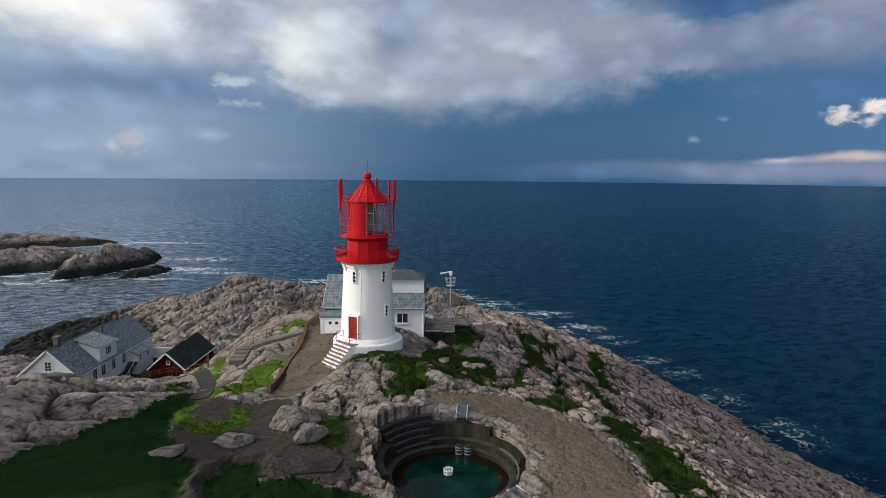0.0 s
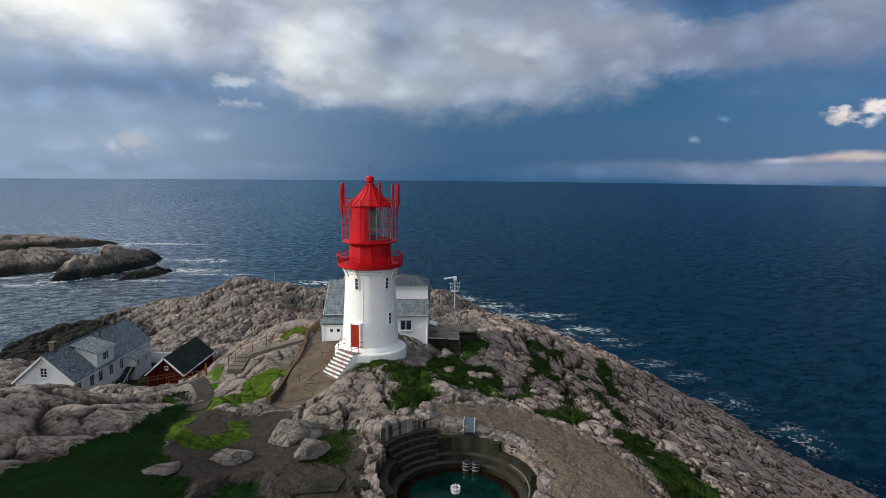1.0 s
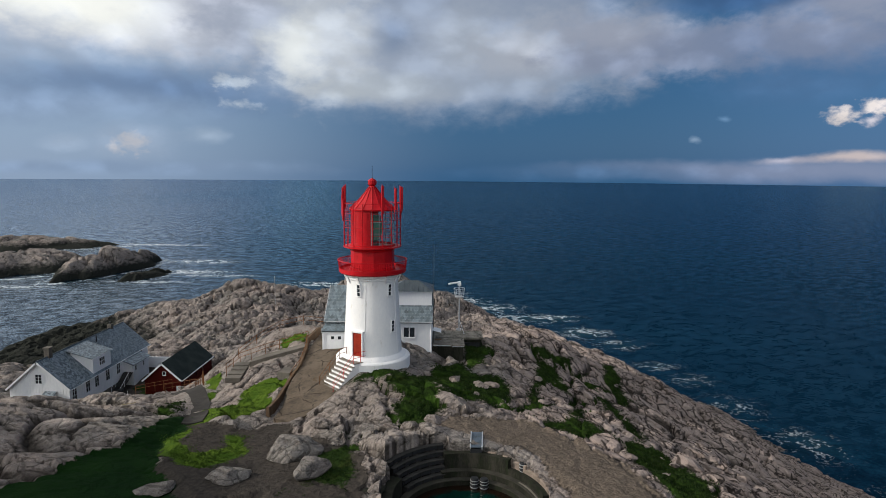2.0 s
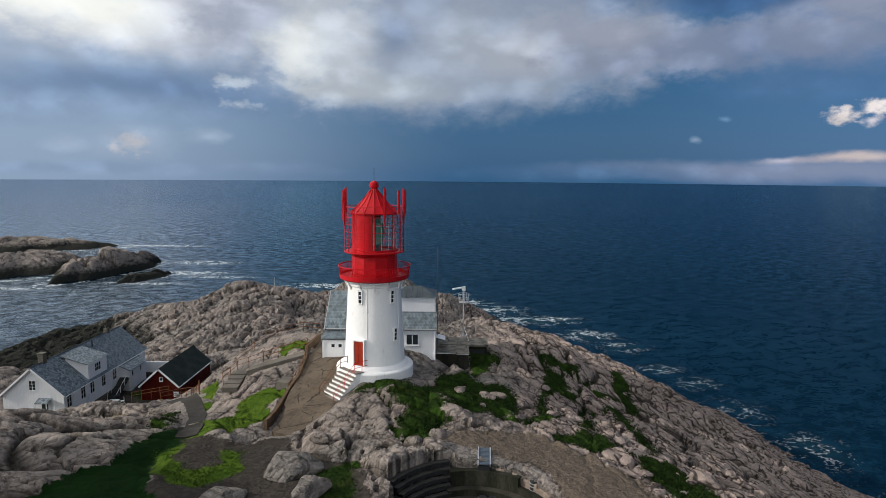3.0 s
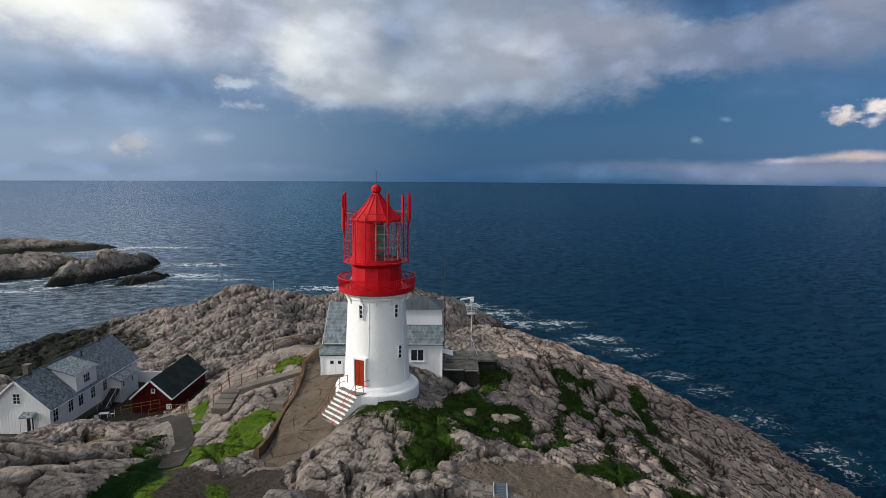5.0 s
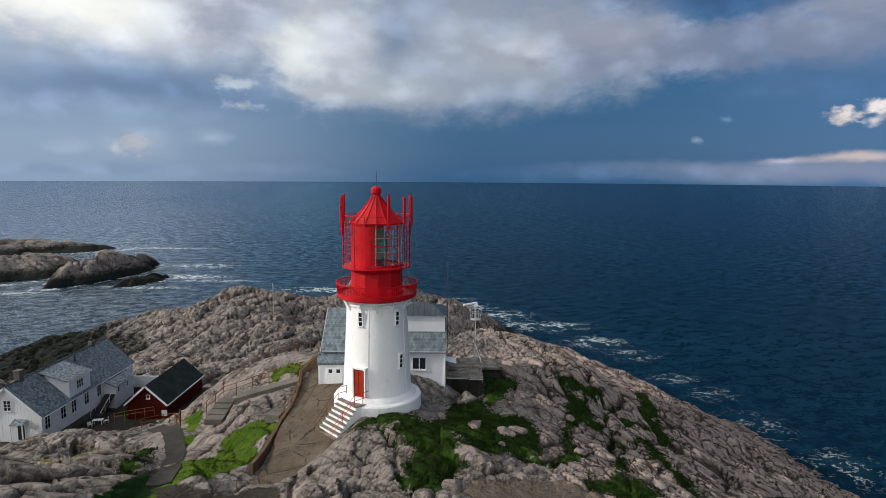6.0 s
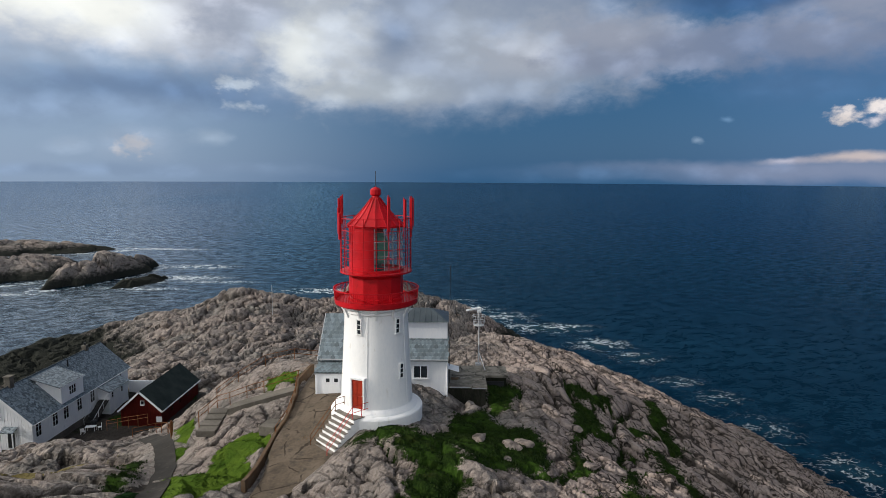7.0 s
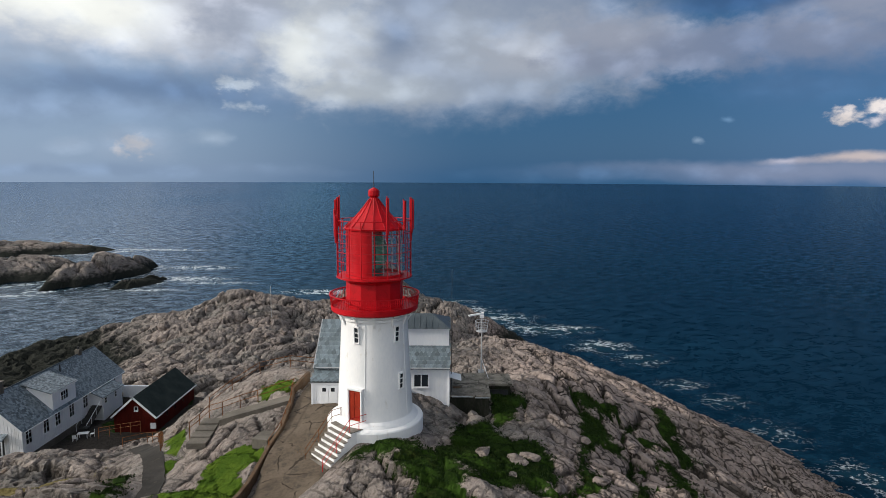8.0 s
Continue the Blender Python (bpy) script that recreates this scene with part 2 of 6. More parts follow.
def part(name, bm, mat, parent=None, label="", smooth=False):
    """Links a bmesh as one mesh object under a thing or a part."""
    me = bpy.data.meshes.new(name)
    bmesh.ops.recalc_face_normals(bm, faces=bm.faces)
    if smooth:
        for f in bm.faces:
            f.smooth = True
        for e in bm.edges:
            if len(e.link_faces) == 2 and e.calc_face_angle(0) > 0.6:
                e.smooth = False
    bm.to_mesh(me)
    bm.free()
    me.materials.append(mat)
    ob = new(name, me)
    ob.parent = parent
    return tagged(ob, label)


def twin(ob, m):
    """Another object on the same mesh, under the same parent."""
    other = ob.copy()
    scene.collection.objects.link(other)
    other.matrix_basis = m
    return other


def thing(name, x, y, z, turn=0.0, label="", category="", group="", kind=""):
    ob = new(name)
    ob.empty_display_size = 0.2
    ob.matrix_basis = pose(x, y, z, 0, 0, turn)
    return tagged(ob, label, category, group, kind)


def box(x0, x1, y0, y1, z0, z1, bevel=0.0, bm=None):
    bm = bm or bmesh.new()
    made = bmesh.ops.create_cube(bm, size=1, matrix=Matrix.LocRotScale(((x0 + x1) / 2, (y0 + y1) / 2, (z0 + z1) / 2), None, (x1 - x0, y1 - y0, z1 - z0)))
    if bevel:
        edges = list({e for v in made["verts"] for e in v.link_edges})
        bmesh.ops.bevel(bm, geom=edges, offset=bevel, segments=1, affect="EDGES")
    return bm


def lathe(profile, seg=48, bm=None, a0=0.0, a1=360.0):
    """A body turned round z from (radius, height) pairs; part of a turn stays open."""
    bm = bm or bmesh.new()
    full = a1 - a0 >= 360
    count = seg if full else seg + 1
    rings = []
    for r, z in profile:
        rings.append([bm.verts.new((r * math.sin(radians(a0 + (a1 - a0) * i / seg)), -r * math.cos(radians(a0 + (a1 - a0) * i / seg)), z)) for i in range(count)])
    for low, high in zip(rings, rings[1:]):
        for i in range(seg):
            j = (i + 1) % count
            bm.faces.new((low[i], low[j], high[j], high[i]))
    bmesh.ops.remove_doubles(bm, verts=bm.verts, dist=1e-5)
    return bm


def rod(p, q, r, seg=6, bm=None):
    bm = bm or bmesh.new()
    p, q = Vector(p), Vector(q)
    m = Matrix.Translation((p + q) / 2) @ (q - p).to_track_quat("Z", "Y").to_matrix().to_4x4()
    bmesh.ops.create_cone(bm, cap_ends=True, segments=seg, radius1=r, radius2=r, depth=(q - p).length, matrix=m)
    return bm


def prism(outline, y0, y1, bm=None):
    """An outline of (x, z) pairs drawn out along y."""
    bm = bm or bmesh.new()
    a = [bm.verts.new((x, y0, z)) for x, z in outline]
    b = [bm.verts.new((x, y1, z)) for x, z in outline]
    bm.faces.new(a), bm.faces.new(b[::-1])
    for i in range(len(a)):
        j = (i + 1) % len(a)
        bm.faces.new((a[i], b[i], b[j], a[j]))
    return bm


def slab(corners, thick, bm=None):
    """A plate below four or more corners."""
    bm = bm or bmesh.new()
    normal = (Vector(corners[1]) - Vector(corners[0])).cross(Vector(corners[2]) - Vector(corners[0])).normalized()
    if normal.z < 0:
        normal = -normal
    a = [bm.verts.new(c) for c in corners]
    b = [bm.verts.new(Vector(c) - normal * thick) for c in corners]
    bm.faces.new(a), bm.faces.new(b[::-1])
    for i in range(len(a)):
        j = (i + 1) % len(a)
        bm.faces.new((a[i], b[i], b[j], a[j]))
    return bm


# ---------------------------------------------------------------- land forms
# broad hills and smaller knolls of the headland: x, y, radius, height
HILLS = [
    (-3, 40, 15, 1.2), (-20, 42, 10, 0.1), (-28, 50, 9, 4.6), (-8, 60, 9, 6.8), (-16, 62, 9, 0.8), (4, 66, 11, 4.8), (16, 70, 12,
    0.69), (16, 52, 12, 1.44), (26, 78, 12, 2.87), (14, 38, 16, 8.4), (38, 62, 18, 8.25), (45, 95, 24, 3.93), (12, 98, 24, 20.6), (-30, 74,
    14, 11.1), (-44, 92, 17, 2.15), (-62, 100, 22, 2.5), (-22, 112, 26, 11.7),
]
HILLS_FAR = [
    (25, 150, 34, 20.06), (-42, 160, 24, 10.72), (-75, 185, 24, 12.62), (-50, 208, 16, 15.43), (-2, 212, 20, 20.39), (-10, 0, 50, 43.8),
    (40, 5, 36, 0.6), (-60, 20, 40, 15.0), (-105, 125, 38, 17.2), (-85, 70, 30, 11.6),
]
# (-68, 31) is an unseen hill, added to throw shade over the lawn
KNOLLS = [
    (-45, 194, 8, -2.44), (-117, 227, 35, 6.7), (-18, 72, 5, 3.7), (-83, 177, 13, -1.4), (-26, 4, 13, -11.1), (-60, 132, 5, 3.3), (5, 256, 22, -4.61), (-30, 69, 5, -3.0), (10, 77, 5, 4.19), (-25, 215, 8, 18.24), (0, 24, 8, -6.8), (-5, 46, 5, 0.9), (-16, 55, 5, -1.5),
    (46, 24, 13, 7.0), (-72, 207, 8, 5.98), (12, 35, 8, -1.5), (60, 120, 16, -0.92), (58, 70, 14, 3.94), (55, 165, 16, -8.47), (-95, 165,
    18, -4.8), (-120, 190, 16, 3.0), (30, 110, 14, -2.39), (-10, 140, 16, 1.9), (70, 95, 12, 2.51), (-95, 200, 12, 5.8), (20, 190, 14, -12.90), (8, 92, 9, -1.2), (-8, 73, 8, 2.4), (-37, 79, 6, -4.0), (-3.2, 59.6, 3, -1.1), (0.2, 62.8, 3, -1.2), (3, 71, 5, 1.3), (-37, 49, 5, 2.8), (-68, 31, 13, 31.0), (37, 138, 14, -0.23),
    (26, 92, 10, 0.45), (-8, 236, 10, 3.26), (-26, 170, 16, 1.29), (30, 68, 8, -1.25), (42, 80, 8, -0.45),
]
POOL = (0.65, 38.6)


def hills(x, y):
    """The height of the bare land, without its rocks."""
    z = -9.0 + 0.0 * x
    for a, b, r, h in HILLS + HILLS_FAR + KNOLLS:
        z = z + h * np.exp(-((x - a) ** 2 + (y - b) ** 2) / (2 * r * r))
    return z


def chance(i, j, seed):
    h = (i.astype(np.int64) * 374761393 + j.astype(np.int64) * 668265263 + seed * 1274126177) & 0xFFFFFFFF
    h = ((h ^ (h >> 13)) * 1274126177) & 0xFFFFFFFF
    h = ((h ^ (h >> 16)) * 2246822519) & 0xFFFFFFFF
    return ((h ^ (h >> 15)) & 0xFFFFFF) / 0xFFFFFF


def ripple(x, y, seed):
    """Smooth noise from -1 to 1."""
    i, j = np.floor(x), np.floor(y)
    u, v = x - i, y - j
    u, v = u * u * (3 - 2 * u), v * v * (3 - 2 * v)
    a, b = chance(i, j, seed), chance(i + 1, j, seed)
    c, d = chance(i, j + 1, seed), chance(i + 1, j + 1, seed)
    return 2 * ((a * (1 - u) + b * u) * (1 - v) + (c * (1 - u) + d * u) * v) - 1


def rough(x, y, seed, octaves=4):
    total, amount = 0.0 * x, 0.5
    for k in range(octaves):
        total = total + amount * ripple(x * 2 ** k, y * 2 ** k, seed + k)
        amount *= 0.5
    return total


def blocks(x, y, seed):
    """Broken rock: for each place the distances to its block's heart and its edge, the offset from the heart and three chances."""
    i0, j0 = np.floor(x), np.floor(y)
    best, second = np.full(x.shape, 9.0), np.full(x.shape, 9.0)
    bx, by, bi, bj = 0 * x, 0 * x, 0 * x, 0 * x
    for di in (-1, 0, 1):
        for dj in (-1, 0, 1):
            i, j = i0 + di, j0 + dj
            dx, dy = x - i - chance(i, j, seed), y - j - chance(i, j, seed + 7)
            d = np.hypot(dx, dy)
            near = d < best
            second = np.where(near, best, np.minimum(second, d))
            best = np.where(near, d, best)
            bx, by, bi, bj = np.where(near, dx, bx), np.where(near, dy, by), np.where(near, i, bi), np.where(near, j, bj)
    return best, second - best, bx, by, chance(bi, bj, seed + 11), chance(bi, bj, seed + 12), chance(bi, bj, seed + 13)


def inside(px, py, outline, soft):
    """1 inside an outline, 0 outside, fading over soft metres."""
    ox, oy = [p[0] for p in outline], [p[1] for p in outline]
    near = (px > min(ox) - soft) & (px < max(ox) + soft) & (py > min(oy) - soft) & (py < max(oy) + soft)
    x, y = px[near], py[near]
    dist, within = np.full(x.shape, 1e9), np.zeros(x.shape, bool)
    for (ax, ay), (bx, by) in zip(outline, outline[1:] + outline[:1]):
        ex, ey = bx - ax, by - ay
        t = np.clip(((x - ax) * ex + (y - ay) * ey) / (ex * ex + ey * ey), 0, 1)
        dist = np.minimum(dist, np.hypot(x - ax - t * ex, y - ay - t * ey))
        if ay != by:
            within ^= ((ay > y) != (by > y)) & (x < ex * (y - ay) / (by - ay) + ax)
    s = np.where(within, dist, -dist)
    full = np.zeros(px.shape)
    full[near] = np.clip(0.5 + s / soft, 0, 1)
    return full


LAWN = [(-34, 26), (-29, 33), (-26.9, 35.1), (-26.4, 37.3), (-24.7, 40.8), (-23.1, 44.7), (-22.8, 51.4), (-21.4, 51.8), (-20.6, 48.5), (-20.4, 44), (-19.6, 40.8), (-17.2, 38.4), (-15.4, 34.5), (-14.4, 30), (-14.6, 24)]
LOWER_LAWN = [(-14.1, 35), (-13.7, 36.7), (-11.8, 37), (-10.8, 34.3), (-7.5, 34.7), (-4.8, 34.5), (-3, 33.2), (-3.2, 29), (-6, 24), (-13.4, 24), (-13.1, 30.6)]
BARE_EARTH = [(-20, 41.4), (-17.3, 41.4), (-15.9, 42.8), (-11.8, 38.3), (-11.6, 36.6), (-13.6, 36.6), (-13.6, 34.1), (-12.8, 30), (-12.6, 24), (-15.4, 24), (-15, 30.3), (-16.6, 36.2), (-19.7, 40.4)]
BRIGHT_GRASS = [(-20.8, 49.6), (-21.8, 53.2), (-21.6, 54.8), (-20.2, 55), (-19.2, 54.4), (-18.6, 58.2), (-16.6, 60), (-15.2, 57.6), (-15.5, 53), (-17.8, 50.2)]
HORSESHOE = [(-20.3, 43.2), (-21.3, 47), (-20.5, 48.6), (-19.9, 45.5), (-18.2, 43.2), (-16, 44.8), (-16.6, 47.4), (-15.2, 46.4), (-14.7, 42.9), (-16.4, 40.7), (-18.6, 41.4)]
TOWER_GRASS = [(-7.6, 55.4), (-5.7, 56), (-3.4, 55.8), (-1.9, 58), (-1.8, 62), (1.4, 64), (1.8, 61), (4.4, 59.7), (5.5, 57.3), (4.3, 53.6), (1.5, 51.8), (-1.6, 50.6), (-2.4, 48.6), (-3.4, 50), (-4.7, 51.9), (-6.9, 53.8)]
PATH_EDGE_GRASS = [(0.4, 52.2), (5.6, 52.6), (8, 54.4), (9.2, 56.4), (8.4, 59), (9.2, 62.3), (11.7, 66.4), (10.4, 67.8), (8.3, 63.6), (7.4, 58.4), (6.2, 54), (2, 53.4)]
RIM_GRASS = [(5.8, 51.4), (9, 52.2), (11.6, 54), (13, 58.6), (11.4, 58.6), (10.4, 54.4), (12.6, 51), (14, 50.6), (10.2, 48.4), (7.2, 50.2)]
SLOPE_GRASS = [(12.6, 50.6), (14.6, 51), (16.8, 52), (17.4, 46.7), (17.6, 41.1), (18, 36.6), (14.8, 35), (13.6, 38.8), (13.1, 43.4)]
EAST_GRASS = [(15.4, 65.4), (17, 65.6), (17.2, 60), (16.9, 54.4), (15.4, 52), (15.4, 59.6)]
CLEFT_GRASS = [(9.5, 71.8), (11.6, 72.2), (14.6, 73.4), (13.7, 71), (11, 69.3), (12.6, 66.2), (11.3, 63.8), (9.4, 63), (8.4, 59), (7.6, 59), (8, 61.4), (9, 65.8), (10.4, 69.6)]
LEDGE_GRASS = [(19.6, 80.3), (21.2, 80.8), (20.6, 73.5), (20.1, 68.6), (18.3, 67.8), (17.8, 71.6)]
STEP_GRASS = [(14.7, 68.8), (18, 70.4), (17.6, 68.3), (15.2, 67)]
FOOT_GRASS = [(-9.4, 55.2), (-7.2, 55.8), (-4.4, 56.8), (-3.8, 54.8), (-6.4, 54.2), (-8.6, 54)]
WALKWAY_GRASS = [(-18.4, 67.6), (-15.6, 67.8), (-15.4, 65.6), (-17.8, 65.2)]
PATH_GRASS = [(-27.4, 70), (-25.6, 69.6), (-23, 61.4), (-22.6, 58.6), (-24, 59.4), (-26, 65)]
PATH_BANK = [(-28.4, 61), (-26, 59.4), (-24, 55), (-22.6, 51.2), (-24, 50.6), (-25.6, 54)]
BUNKER_GRASS = [(1.1, 68.4), (2.9, 70.7), (4.6, 67.8), (3.3, 64.4), (1.2, 63.6)]
OUTCROP_MOSS = [(-4.6, 52.4), (-1.4, 52), (-0.2, 49.4), (-1.8, 46.6), (-4.4, 47.2)]
PIT_MOSS = [(-9.8, 43.2), (-7, 43.6), (-5.8, 40), (-6.6, 38.2), (-9.2, 38.8)]
DRY_GRASS = [(-42, 54), (-36, 60), (-30, 64.6), (-26.8, 61.4), (-29, 57.6), (-33, 54), (-40, 50)]
GRAVEL = [(-1.6, 46.4), (0.5, 48.6), (5.7, 50), (9.6, 46.6), (12.2, 43.2), (13, 37), (11.4, 31), (7, 30), (5.8, 34), (6.9, 38.6), (5.6, 42.6), (2.4, 44.6)]
YARD = [(-23.4, 54.4), (-20.4, 54), (-19.4, 49.2), (-15.6, 48.6), (-13, 48.8), (-11.2, 46.4), (-8.2, 44), (-5.9, 42), (-5.0, 39), (-5.4, 35), (-10.6, 34.2), (-12.4, 36.8), (-15, 37.4), (-17, 39.6), (-19.2, 41.3), (-21.6, 44), (-22, 49)]
DWELLINGS = [(-70, 82), (-50, 79), (-37, 83), (-37, 104), (-42, 116), (-68, 117)]
TERRACE = [(-14.4, 67), (-9.4, 66), (-8.8, 56.6), (-9.2, 54), (-11, 51.8), (-13.2, 49.6), (-15, 50), (-14.6, 56)]
ASPHALT_WAY = [(-31.8, 72), (-28.5, 67.5), (-25, 61.5), (-22.8, 57), (-21.6, 53), (-20.8, 50)]
WALKWAY = [(-14.9, 63.9), (-17.6, 63.7), (-20.4, 63.7), (-21.4, 64.2), (-21.3, 60.5)]
FOOTPATH = [(-13.4, 69.4), (-16.5, 69.3), (-19.5, 69.3), (-22.5, 68.6), (-22.4, 66)]


def beside(x, y, line, wide, soft):
    """1 within wide metres of a line, fading over soft metres."""
    dist = np.full(x.shape, 1e9)
    for (ax, ay), (bx, by) in zip(line, line[1:]):
        ex, ey = bx - ax, by - ay
        t = np.clip(((x - ax) * ex + (y - ay) * ey) / (ex * ex + ey * ey), 0, 1)
        dist = np.minimum(dist, np.hypot(x - ax - t * ex, y - ay - t * ey))
    return np.clip(1 - (dist - wide) / soft, 0, 1)


def slabs(x, y, turn, long, wide, seed, tilt, lean, step, cleft, gap, dome, bend=0.34):
    """Rock jointed into blocks along one direction: each block at its own height and tilt, its top domed, with clefts between. Returns height, cleft and a chance for each block."""
    c, s = math.cos(radians(turn)), math.sin(radians(turn))
    u, v = (x * c + y * s) / long, (-x * s + y * c) / wide
    u, v = u + bend * rough(x / (3.2 * wide), y / (3.2 * wide), seed, 3), v + bend * rough(x / (3.2 * wide) + 40, y / (3.2 * wide), seed + 2, 3)
    d, e, ox, oy, r1, r2, r3 = blocks(u, v, seed)
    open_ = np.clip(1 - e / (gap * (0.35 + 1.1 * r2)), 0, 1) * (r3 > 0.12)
    crown = 1 - (1 - np.clip(e / 0.7, 0, 1)) ** 2
    return step * (r1 - 0.5) + tilt * ((r2 - 0.5) * ox + (r3 - 0.5 + lean) * oy) - cleft * open_ ** 1.2 + dome * (crown - 0.6), open_, r1


def slabs_at(weight, x, y, *form):
    """The blocks of one region, worked out only where the region has weight."""
    on = weight > 0
    full = [np.zeros(x.shape) for _ in range(3)]
    for whole, some in zip(full, slabs(x[on], y[on], *form)):
        whole[on] = some
    return full


def land(x, y):
    """Height of the ground at arrays of places, and how much lawn, fresh grass, turf, gravel, earth, cleft, tint and dry grass it has."""
    wx, wy = x + 1.0 * rough(x / 2.2, y / 2.2, 31, 3), y + 1.0 * rough(x / 2.2, y / 2.2, 35, 3)
    lawn = np.maximum(inside(wx, wy, LAWN, 1.2), inside(wx, wy, LOWER_LAWN, 1.2))
    bright = np.maximum.reduce([inside(wx, wy, s, 1.0) for s in (BRIGHT_GRASS, HORSESHOE, WALKWAY_GRASS, PATH_GRASS)]) * np.clip(1.2 + 1.4 * rough(x / 2.0, y / 2.0, 97, 3), 0, 1)
    wild = 0.8 * np.maximum.reduce([inside(wx, wy, s, 1.6) for s in (TOWER_GRASS, PATH_EDGE_GRASS, RIM_GRASS, SLOPE_GRASS, EAST_GRASS, CLEFT_GRASS, LEDGE_GRASS, STEP_GRASS, BUNKER_GRASS, FOOT_GRASS, PATH_BANK, OUTCROP_MOSS, PIT_MOSS)])
    dry = 0.9 * inside(wx, wy, DRY_GRASS, 2.4)
    gravel = inside(wx, wy, GRAVEL, 1.4)
    homes = inside(x, y, DWELLINGS, 7.0)
    yard = np.maximum.reduce([inside(wx, wy, YARD, 1.0), inside(wx, wy, BARE_EARTH, 1.2), homes])
    terrace = inside(x, y, TERRACE, 1.6)
    ways = np.maximum.reduce([beside(x, y, ASPHALT_WAY, 1.2, 1.6), beside(x, y, WALKWAY, 0.7, 1.2), beside(x, y, FOOTPATH, 1.0, 1.5)])
    z = hills(x, y)
    east = np.clip((x - 1) / 6, 0, 1)
    outer = np.clip((x - 9) / 8, 0, 1) * east
    fore = np.clip((-x - 19) / 4, 0, 1) * np.clip((66 - y) / 6, 0, 1)
    west = np.clip((-x - 12) / 14, 0, 1) * np.clip((y - 64) / 14, 0, 1)
    west = np.maximum(west, np.clip((y - 86) / 14, 0, 1) * np.clip((8 - x) / 10, 0, 1))
    core = np.clip(1 - east - fore - west, 0, 1)
    # the east slope: slabs that lean back against the fall, with thin ledges farther out
    e1, g1, t1 = slabs_at(east, x, y, -70, 8.0, 3.4, 17, 1.1, 0.22, 0.5, 0.7, 0.13, 0.15, 0.24)
    e2, g2, t2 = slabs_at(east, x, y, -56, 3.4, 1.4, 23, 0.7, 0.25, 0.3, 0.42, 0.17, 0.12, 0.3)
    e3, g3, t3 = slabs_at(east, x, y, -46, 2.2, 0.7, 27, 0.34, 0.3, 0.16, 0.22, 0.22, 0.05, 0.3)
    # the near knoll: smooth layered ledges
    f1, h1, u1 = slabs_at(fore, x, y, 14, 9.0, 3.2, 37, 0.9, -0.15, 0.6, 0.6, 0.10, 0.45)
    f2, h2, u2 = slabs_at(fore, x, y, 6, 4.2, 1.2, 43, 0.45, -0.15, 0.26, 0.36, 0.15, 0.16)
    # the outcrop under the tower: sharp blocks
    c1, k1, v1 = slabs_at(core, x, y, -50, 5.4, 3.2, 53, 1.2, 0.1, 0.8, 0.5, 0.09, 0.4)
    c2, k2, v2 = slabs_at(core, x, y, -35, 2.3, 1.3, 59, 0.6, 0.1, 0.34, 0.3, 0.13, 0.16)
    # the far hill: great rounded masses, split again and again
    w1, l1, o1 = slabs_at(west, x, y, 40, 17.0, 10.0, 67, 2.6, 0.0, 1.6, 1.0, 0.06, 1.5)
    w2, l2, o2 = slabs_at(west, x, y, 35, 7.4, 3.4, 73, 1.5, 0.0, 0.8, 0.8, 0.11, 0.7)
    w3, l3, o3 = slabs_at(west, x, y, 20, 3.0, 1.5, 79, 0.75, 0.0, 0.4, 0.45, 0.15, 0.25)
    fine, m1, n1 = slabs_at(core + west, x, y, -20, 0.95, 0.6, 29, 0.2, 0.0, 0.13, 0.08, 0.2, 0.05)
    stone = east * (e1 + e2 + (0.4 + 0.6 * outer) * e3) + fore * (f1 + f2) + core * (c1 + c2 + 0.7 * fine) + west * (w1 + w2 + w3 + 0.5 * fine)
    stone = stone + 0.4 * rough(x / 7, y / 7, 41, 4) + 0.05 * rough(x / 0.8, y / 0.8, 47, 3)
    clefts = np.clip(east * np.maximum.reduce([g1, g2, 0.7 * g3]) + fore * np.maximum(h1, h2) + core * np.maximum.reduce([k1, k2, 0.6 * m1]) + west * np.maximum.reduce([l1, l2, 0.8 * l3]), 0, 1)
    tint = east * (0.4 * t1 + 0.4 * t2 + 0.2 * t3) + fore * (0.5 * u1 + 0.5 * u2) + core * (0.4 * v1 + 0.6 * v2) + west * (0.3 * o1 + 0.4 * o2 + 0.3 * o3)
    # turf lies in the hollows: the highest blocks stand clear of it
    wild = wild * np.clip(1.35 - 1.1 * np.clip(stone - 0.15, 0, 1), 0, 1)
    tame = 1 - np.clip(np.maximum.reduce([0.94 * lawn, 0.85 * bright, 0.55 * wild, 0.93 * gravel, 0.94 * yard, 0.75 * homes, 0.95 * terrace, 0.9 * ways, 0.96 * np.clip(1 - (np.hypot(x - 1.6, y - 44.9) - 1.9) / 1.4, 0, 1), 0.75 * np.clip(1 - (np.hypot(x + 7.4, y - 59.3) - 4.4) / 2.5, 0, 1)]), 0, 1)
    z = z + stone * tame - (0.5 + 1.3 * np.clip((y - 46) / 9, 0, 1)) * fore * (1 - lawn)
    z = z - 0.7 * lawn - 0.3 * yard * (1 - homes) + 0.05 * rough(x / 0.5, y / 0.5, 51, 3) * (lawn + bright + gravel)
    z = z * (1 - homes) + 17.9 * homes + 0.5 * homes * rough(x / 4, y / 4, 57, 4)
    # the pit of the pool, wider behind its benches
    dx, dy = x - POOL[0], y - POOL[1]
    angle = np.degrees(np.arctan2(dx, -dy)) % 360
    pit = np.hypot(dx, dy) - np.where((angle > 192) & (angle < 246), 0.75, 0.0)
    z = np.where(pit < 5.15, np.minimum(z, 31.5), z)
    z = z * (1 - terrace) + np.minimum(z, hills(x, y) - 0.6) * terrace
